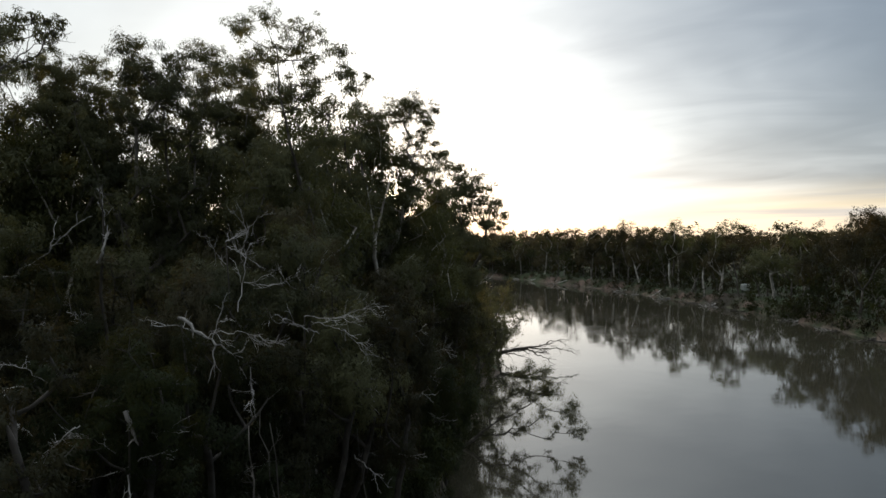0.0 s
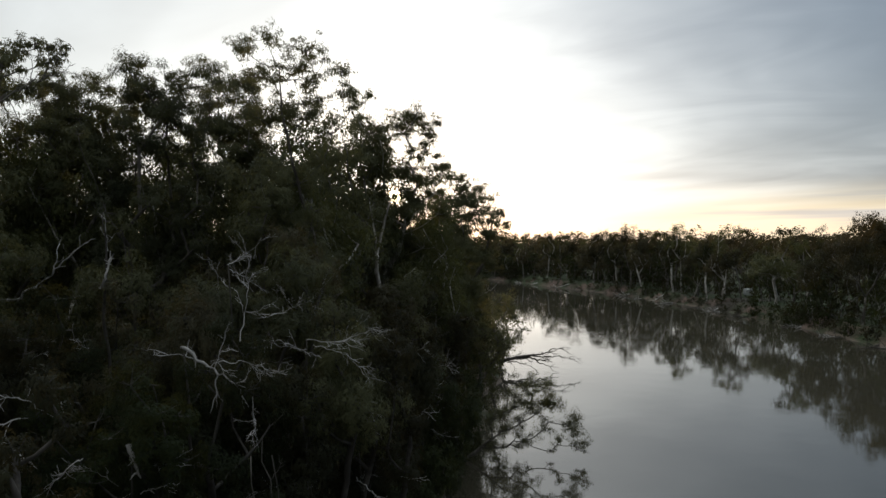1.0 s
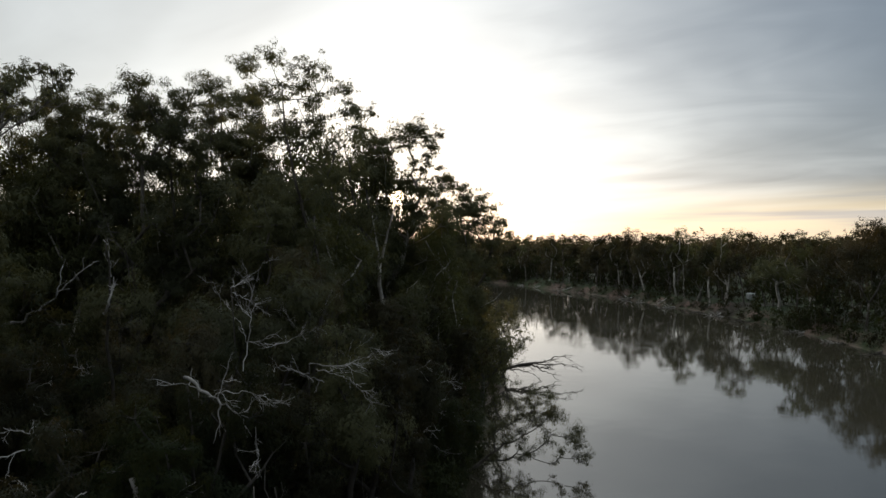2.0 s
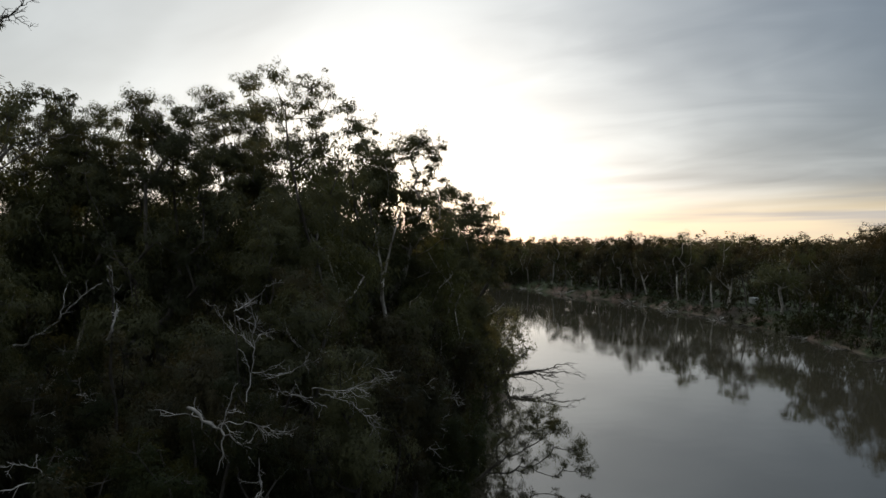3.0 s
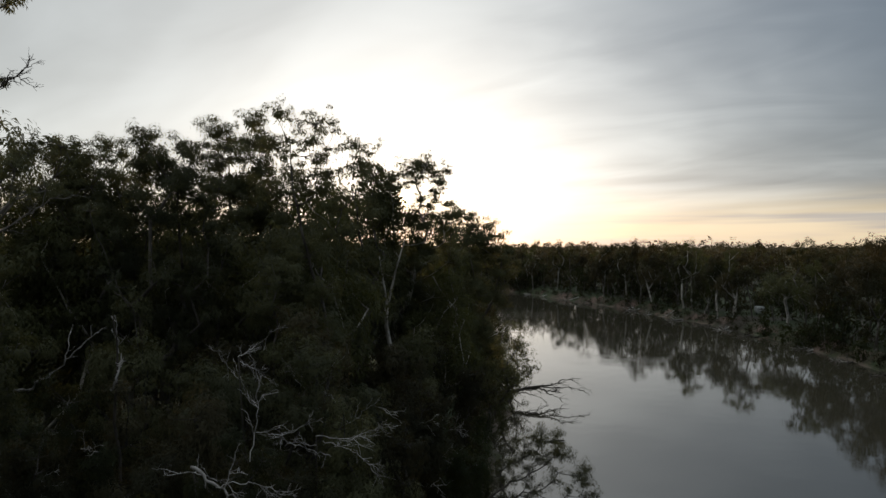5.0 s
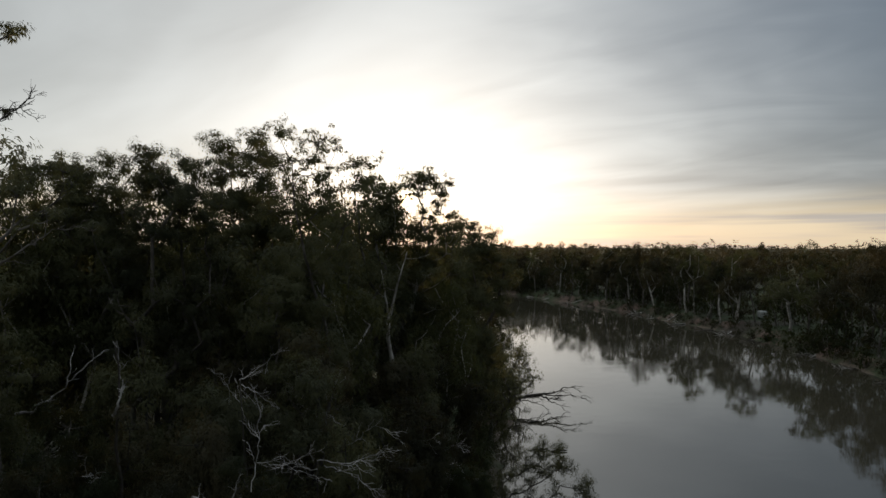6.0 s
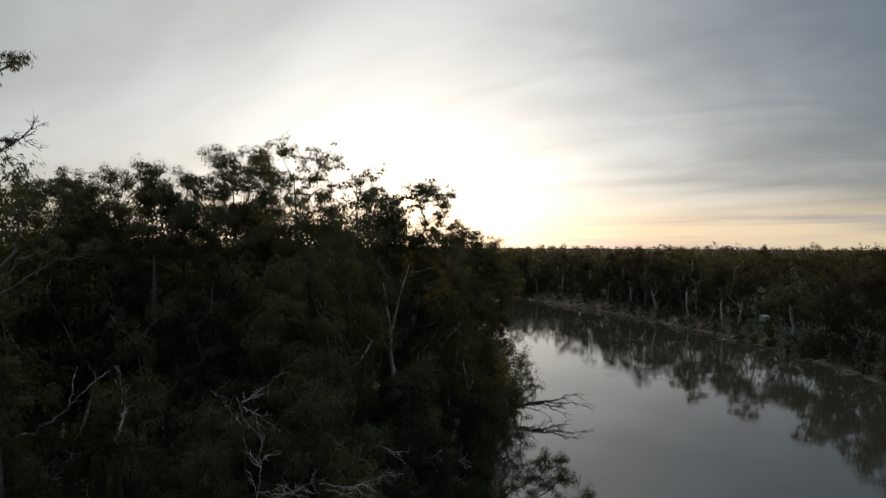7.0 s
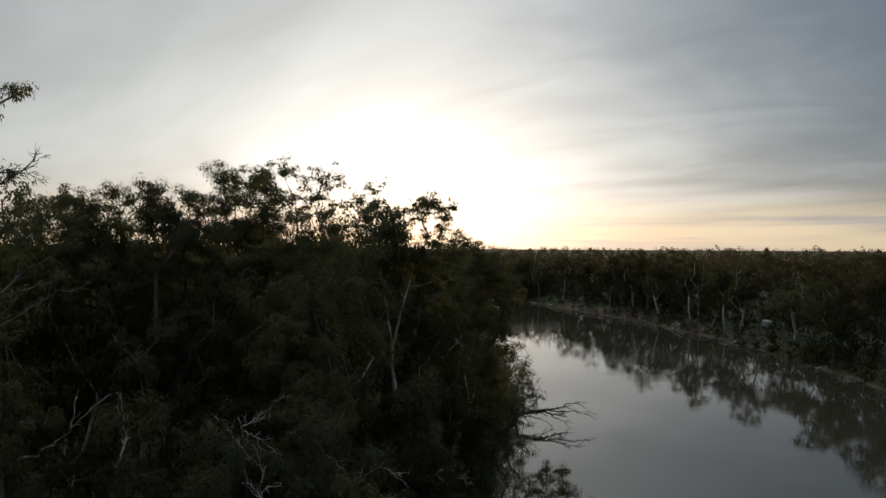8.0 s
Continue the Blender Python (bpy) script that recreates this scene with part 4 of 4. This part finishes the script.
for i, (x, y, scale) in enumerate([(92, 160, 1.0), (96, 155, 0.94), (100, 161, 1.08), (88, 167, 0.95), (103, 168, 0.98), (97, 165, 1.05)]):
    plant(FAR[(0, 2, 5)[i % 3]], x, y, scale, 70.0 * i)
plant_many(FAR, 301, 66, beside(RIGHT_BANK, 60, 400, 14), 4.6, (0.66, 1.06), 5.0)
far_wood, near_wood = [], []
plant_many(BACK, 308, 115, lambda rng: (rng.uniform(60, 190), rng.uniform(80, 335)), 5.0, (0.85, 1.05), 8.0, far_wood)
plant_many(HAZY, 309, 110, lambda rng: (rng.uniform(-110, 60), rng.uniform(335, 430)), 3.8, (0.85, 1.08), 2.0, far_wood)
for i, (x, y) in enumerate([(130, 436), (137, 440), (128, 446), (60, 520), (205, 420)]):
    plant(FAR[2], x, y, 1.02 + 0.02 * i, 60.0 * i)
plant_many(BACK, 303, 30, lambda rng: (rng.uniform(-60, 8), rng.uniform(88, 262)), 7.0, (0.72, 0.92))
plant_many(BACK, 307, 26, lambda rng: (rng.uniform(-150, -50), rng.uniform(60, 260)), 9.0, (0.85, 1.0), 2.0, near_wood)
for i, (x, y, scale) in enumerate([(-26, 44, 1.02), (-21, 50, 1.08), (-17, 53, 1.1), (-12, 54, 1.1), (-9, 49, 1.04), (-10.6, 52, 0.97), (-23, 60, 1.1), (-10.2, 56, 0.95), (-9, 63, 1.02), (-2.6, 68, 0.88), (-7.6, 72, 0.88), (-1.5, 76, 0.8), (-14, 68, 1.05), (-30, 54, 1.12), (-2.5, 58, 0.78), (1.5, 80, 0.74), (-4.5, 82, 0.86),
                                (-23.5, 39, 0.9), (-19.5, 46, 0.94), (-27, 51, 1.0), (-34, 62, 1.12), (-20, 66, 1.1),
                                (-10.5, 44.5, 1.02), (-8.4, 46, 1.0), (-24, 48, 1.08), (-5, 60, 0.80), (-1.5, 67, 0.92), (1.0, 110, 1.08), (-1, 104, 1.1), (-29.5, 43, 1.06), (-9.6, 61, 1.1), (-4.2, 64, 0.84), (-2.5, 88, 0.95), (-26, 42, 1.14), (-23.5, 46, 1.16), (-30, 46, 1.18), (-9.8, 53, 1.08), (-14, 46, 1.0), (-21, 45, 1.1), (-9.5, 68, 1.14), (-12.5, 60, 1.16)]):
    plant(MID[i % 3], x, y, scale, 77.0 * i)
plant_many(MID, 306, 6, lambda rng: (rng.uniform(-34, -23), rng.uniform(14, 46)), 5.0, (0.85, 1.0))
plant_many(BACK, 333, 42, lambda rng: (rng.uniform(-75, -16), rng.uniform(74, 125)), 5.0, (1.08, 1.2), 4.0, near_wood)
for i, (x, y) in enumerate([(-4.5, 92), (-6.5, 94), (-8.5, 97), (-6.0, 101), (-9.0, 104), (-7.5, 110)]):
    near_wood.append((BACK[i % 3], pose(x, y, stand(x, y) - 0.15, 0, 0, 60.0 * i) @ Matrix.Scale(0.86, 4)))
plant_many(HAZY, 334, 45, lambda rng: (rng.uniform(42, 110), rng.uniform(235, 345)), 4.2, (0.8, 0.98), 5.0, far_wood)
# Dark-leaved fill: the wood's inner shade is put into its leaf colour.
UNDERWOOD = [gum_tree("river_gum", (0, 0, 0), crown_lobes(seed, 14, 3.6, 1.5, 14, 1.6), seed, 0.12, leaf=0.42, wide=0.17, dense=0.6, bark=BARK_DARK, leaves=leaves, turn=0.4, fork=0.3, label=WOOD, twigs=6, puff=(0.35, 0.55), fine=False) for seed, leaves in ((214, SHADED_OLIVE), (215, SHADED_BROWN))]
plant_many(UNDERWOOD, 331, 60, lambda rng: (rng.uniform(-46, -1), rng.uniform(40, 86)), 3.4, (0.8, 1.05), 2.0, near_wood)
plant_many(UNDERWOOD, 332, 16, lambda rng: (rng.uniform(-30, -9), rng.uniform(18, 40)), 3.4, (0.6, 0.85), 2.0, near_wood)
# Unseen trees behind and beside the camera, added to block low light.
plant_many(BACK, 321, 26, lambda rng: (rng.uniform(-48, -12), rng.uniform(-60, 3)), 6.0, (0.85, 1.0), 4.0, near_wood)
plant_many(BACK, 322, 26, lambda rng: (rng.uniform(88, 125), rng.uniform(-90, 75)), 6.0, (0.85, 1.0), 4.0, far_wood)
plant_many(BACK, 323, 12, lambda rng: (rng.uniform(-60, -8), rng.uniform(-140, -60)), 8.0, (0.85, 1.0), 4.0, near_wood)
plant_many(SHRUBS, 326, 60, lambda rng: (rng.uniform(-110, 62), rng.uniform(338, 430)), 3.0, (1.8, 3.0), 4.0, far_wood)
plant_many(SHRUBS, 327, 50, beside(RIGHT_BANK, 190, 350, 18), 2.5, (1.4, 2.4), 9.0, far_wood)
# More unseen trees, added to cut the side light on the thicket.
plant_many(BACK, 328, 14, lambda rng: (rng.uniform(-42, -14), rng.uniform(2, 17)), 5.0, (0.85, 1.0), 4.0, near_wood)
plant_many(SHRUBS, 324, 70, lambda rng: (rng.uniform(76, 120), rng.uniform(110, 300)), 3.0, (1.2, 2.0), 6.0, far_wood)
plant_many(SHRUBS, 311, 60, beside(RIGHT_BANK, 50, 178, 7), 1.6, (0.8, 1.5), 0.5)
plant_many(SHRUBS, 314, 80, beside(RIGHT_BANK, 178, 390, 8), 2.0, (0.35, 1.0), 1.0)
for i, (x, y, scale) in enumerate([(80, 132, 2.0), (81, 139, 1.7), (79.5, 145, 2.1), (80, 151, 1.6), (79.5, 174, 0.6), (78, 181, 0.7), (84, 124, 2.0), (85, 117, 2.2), (76, 196, 0.9), (66, 236, 1.0), (61, 254, 1.1)]):
    plant(SHRUBS[i % 3], x, y, scale, 50.0 * i)
plant_many(SHRUBS, 315, 40, beside(RIGHT_BANK, 150, 330, 3), 2.0, (0.3, 0.7), 0.3)
plant_many(SHRUBS, 313, 36, beside(RIGHT_BANK, 320, 430, 10), 2.0, (1.3, 2.2), 0.5)
plant_many(SHRUBS, 312, 50, beside(LEFT_BANK, 20, 300, 6), 1.8, (0.6, 1.0), 0.8)


grow_wood("far_bank_wood", far_wood, "gum wood behind the trees of the far bank, with unseen light-blocking trees")
grow_wood("near_bank_wood", near_wood, "gum wood further along the near bank, with unseen light-blocking trees added")


def bank_bush(seed, height, width, leaves, dense=0.5):
    return gum_tree("shrub", (0, 0, 0), crown_lobes(seed, 12, width, height * 0.05, height, width * 0.45), seed, 0.06, leaf=0.26, wide=0.10, dense=dense, leaves=leaves, fork=0.2, label="overhanging leafy bush at the river's edge", group="shrubs of the banks", twigs=3, drop=0.6, fine=False, category="shrub")


# Shade on the thicket floor and bank is put into these bushes' leaves.
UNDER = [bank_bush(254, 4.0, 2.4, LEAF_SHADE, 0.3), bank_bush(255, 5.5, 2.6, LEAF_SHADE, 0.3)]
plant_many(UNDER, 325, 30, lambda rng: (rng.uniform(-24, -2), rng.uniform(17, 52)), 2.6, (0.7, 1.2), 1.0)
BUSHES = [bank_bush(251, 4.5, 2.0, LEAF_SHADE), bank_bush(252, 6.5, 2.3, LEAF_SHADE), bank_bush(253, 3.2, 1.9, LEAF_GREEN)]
for i, y in enumerate([40, 43, 46.5, 50, 53, 57, 62, 66, 70, 74, 79, 84, 89, 93, 97, 104, 109, 115, 122, 130, 139, 149, 160, 173, 187, 200]):
    line = rounded(LEFT_BANK)
    x = float(np.interp(y, line[:, 1], line[:, 0]))
    plant(BUSHES[i % 3], x - 0.7 + 0.8 * math.sin(2.4 * i), y, 0.85 + 0.003 * y, 83.0 * i)


def build_far_woods():
    """The wood that fills the flats to the skyline, too far off to tell tree from tree."""
    rng = np.random.default_rng(400)
    n = 2500
    y = np.where(rng.uniform(0, 1, n) < 0.72, 250 + 500 * rng.uniform(0, 1, n) ** 1.2, 750 + 1800 * rng.uniform(0, 1, n) ** 1.4)
    x = rng.uniform(-0.85, 0.85, n) * (y + 40)
    far = shore_distance(np.stack([x, y], 1))
    ok = (far > 6) & ~((y < 330) & (x > 55) & (x < 190)) & ~((y < 260) & (x < 10) & (x > -70))
    x, y = x[ok], y[ok]
    z = land_height(np.stack([x, y], 1))
    h = rng.uniform(18.2, 23.0, len(x)) + 2.2 * (rng.uniform(0, 1, len(x)) > 0.93)
    w = rng.normal(size=(len(x), 6, 3))
    w /= np.linalg.norm(w, axis=2, keepdims=True)
    middles = np.stack([x, y, z + h * 0.52], 1)[:, None] + w * np.stack([np.full(len(x), 3.6), np.full(len(x), 3.6), h * 0.42], 1)[:, None]
    middles = middles.reshape(-1, 3)
    v, q = blades(rng, middles, np.repeat(np.stack([x, y, z + h * 0.5], 1), 6, axis=0), rng.uniform(1.6, 2.6, len(middles)), np.full(len(middles), 14), 1.8, 1.0, 0.4, plain=True)
    # haze of the distance is put into this lighter leaf colour
    tagged(new("far_woods", mesh_from("far_woods", v, q, LEAF_BROWN)), "distant gum forest reaching to the skyline", "forest", kind="stuff")


build_far_woods()


def fallen_log(x, y, turn, length, radius, seed):
    """A snag lying on the bank with its end in the water."""
    rng = np.random.default_rng(seed)
    c, s = math.cos(turn), math.sin(turn)
    z = stand(x, y)
    x2, y2 = x + c * length, y + s * length
    z2 = max(stand(x2, y2), -0.1)
    limbs = [((c * f * length, s * f * length, (z2 - z) * f + radius), (c + rng.normal() * 0.6, s + rng.normal() * 0.6, rng.uniform(0.2, 0.9)), length * rng.uniform(0.25, 0.5), radius * 0.4, 2) for f in (0.45, 0.7, 0.95)]
    log = dead_tree("fallen_log", (x, y, z + radius * 0.6), [(0, 0, 0), (c * length * 0.5, s * length * 0.5, (z2 - z) * 0.5), (c * length, s * length, z2 - z)], limbs, seed, radius, DEAD_WOOD if seed % 2 else BARK_GREY,
              "weathered fallen log on the clay bank", "log")
    tagged(log, group="logs on the far bank")


rng = np.random.default_rng(600)
place = beside(RIGHT_BANK, 95, 345, 2.5)
made = 0
while made < 34:
    x, y = place(rng)
    if -0.5 < float(shore_distance([(x, y)])[0]) < 2.5:
        fallen_log(x, y, rng.uniform(2.2, 4.2), rng.uniform(2.5, 6.0), rng.uniform(0.1, 0.26), 610 + made)
        made += 1


def driftwood(x, y, turn, length, radius, upright, seed):
    """A sodden branch lying awash in the river, one broken stub standing out of the water."""
    rng = np.random.default_rng(seed)
    root = new("driftwood")
    root.matrix_basis = pose(x, y, 0.02, 0, 0, turn)
    tagged(root, "dark sodden driftwood lying awash in the river", "driftwood", "driftwood in the river")
    skin = Skin()
    skin.tube(bend(rng, (-length / 2, 0, -0.05), (length / 2, 0, 0.08), 9, -0.05), radius * np.array([0.5, 0.9, 1, 1.1, 1, 0.9, 0.8, 0.6, 0.3]), 7)
    part("stem", skin.mesh("stem", DARK_WOOD), root)
    if upright:
        skin = Skin()
        skin.tube(bend(rng, (0, 0, -0.1), (0.25, 0.1, upright), 7, 0.0), radius * np.linspace(1.2, 0.5, 7), 6)
        skin.tube(bend(rng, (0.12, 0.05, upright * 0.5), (0.55, 0.1, upright * 0.85), 4, 0.0), radius * np.linspace(0.6, 0.3, 4), 5)
        part("stub", skin.mesh("stub", DARK_WOOD), root)


driftwood(9.9, 82.0, 20, 1.2, 0.12, 1.1, 701)
driftwood(11.7, 81.6, 5, 2.0, 0.14, 0, 702)
driftwood(10.3, 95.0, 10, 1.8, 0.10, 0, 703)


def build_caravan(x, y, turn):
    """A small white caravan parked among the trees: rounded body, two windows, door, wheels and drawbar."""
    root = new("caravan")
    root.matrix_basis = pose(x, y, stand(x, y), 0, 0, turn)
    tagged(root, "small white caravan parked under trees behind the bank", "caravan")

    def plain(name, colour, rough):
        m, k, b = material(name)
        grime = k.noise(k.add("ShaderNodeTexCoord").outputs["Object"], 2.5, 5.0)
        k.put(k.mix(k.step(grime, 0.4, 0.75), colour, tuple(0.72 * c for c in colour)), b.inputs["Base Color"])
        b.inputs["Roughness"].default_value = rough
        return m

    def block(name, size, middle, round_by, mat, parent):
        bm = bmesh.new()
        bmesh.ops.create_cube(bm, size=1.0)
        bmesh.ops.scale(bm, vec=size, verts=bm.verts)
        bmesh.ops.bevel(bm, geom=bm.edges[:], offset=round_by, segments=3, affect="EDGES")
        bmesh.ops.translate(bm, vec=middle, verts=bm.verts)
        me = bpy.data.meshes.new(name)
        bm.to_mesh(me)
        bm.free()
        me.materials.append(mat)
        return part(name, me, parent)

    white, dark, rubber = plain("caravan_white", (0.52, 0.55, 0.56), 0.45), plain("caravan_window", (0.03, 0.035, 0.04), 0.1), plain("tyre_rubber", (0.03, 0.03, 0.03), 0.9)
    body = block("body", (3.4, 2.0, 1.75), (0, 0, 1.45), 0.22, white, root)
    for wx in (-0.9, 0.9):
        block("window", (0.85, 0.05, 0.5), (wx, -1.01, 1.75), 0.02, dark, body)
    block("door", (0.6, 0.05, 1.4), (0.05, -1.01, 1.35), 0.02, white, body)
    for wy in (-0.85, 0.85):
        bm = bmesh.new()
        bmesh.ops.create_cone(bm, cap_ends=True, segments=20, radius1=0.31, radius2=0.31, depth=0.18, matrix=pose(0, wy, 0.31, 90, 0, 0))
        me = bpy.data.meshes.new("wheel")
        bm.to_mesh(me)
        bm.free()
        me.materials.append(rubber)
        part("wheel", me, root)
    block("drawbar", (1.3, 0.12, 0.1), (2.25, 0, 0.5), 0.02, rubber, root)


build_caravan(86.5, 204, 84)

for proto in BACK + HAZY + FAR + MID + SHRUBS + UNDERWOOD:
    if proto not in used:
        for ob in (*proto.children, proto):
            bpy.data.objects.remove(ob)
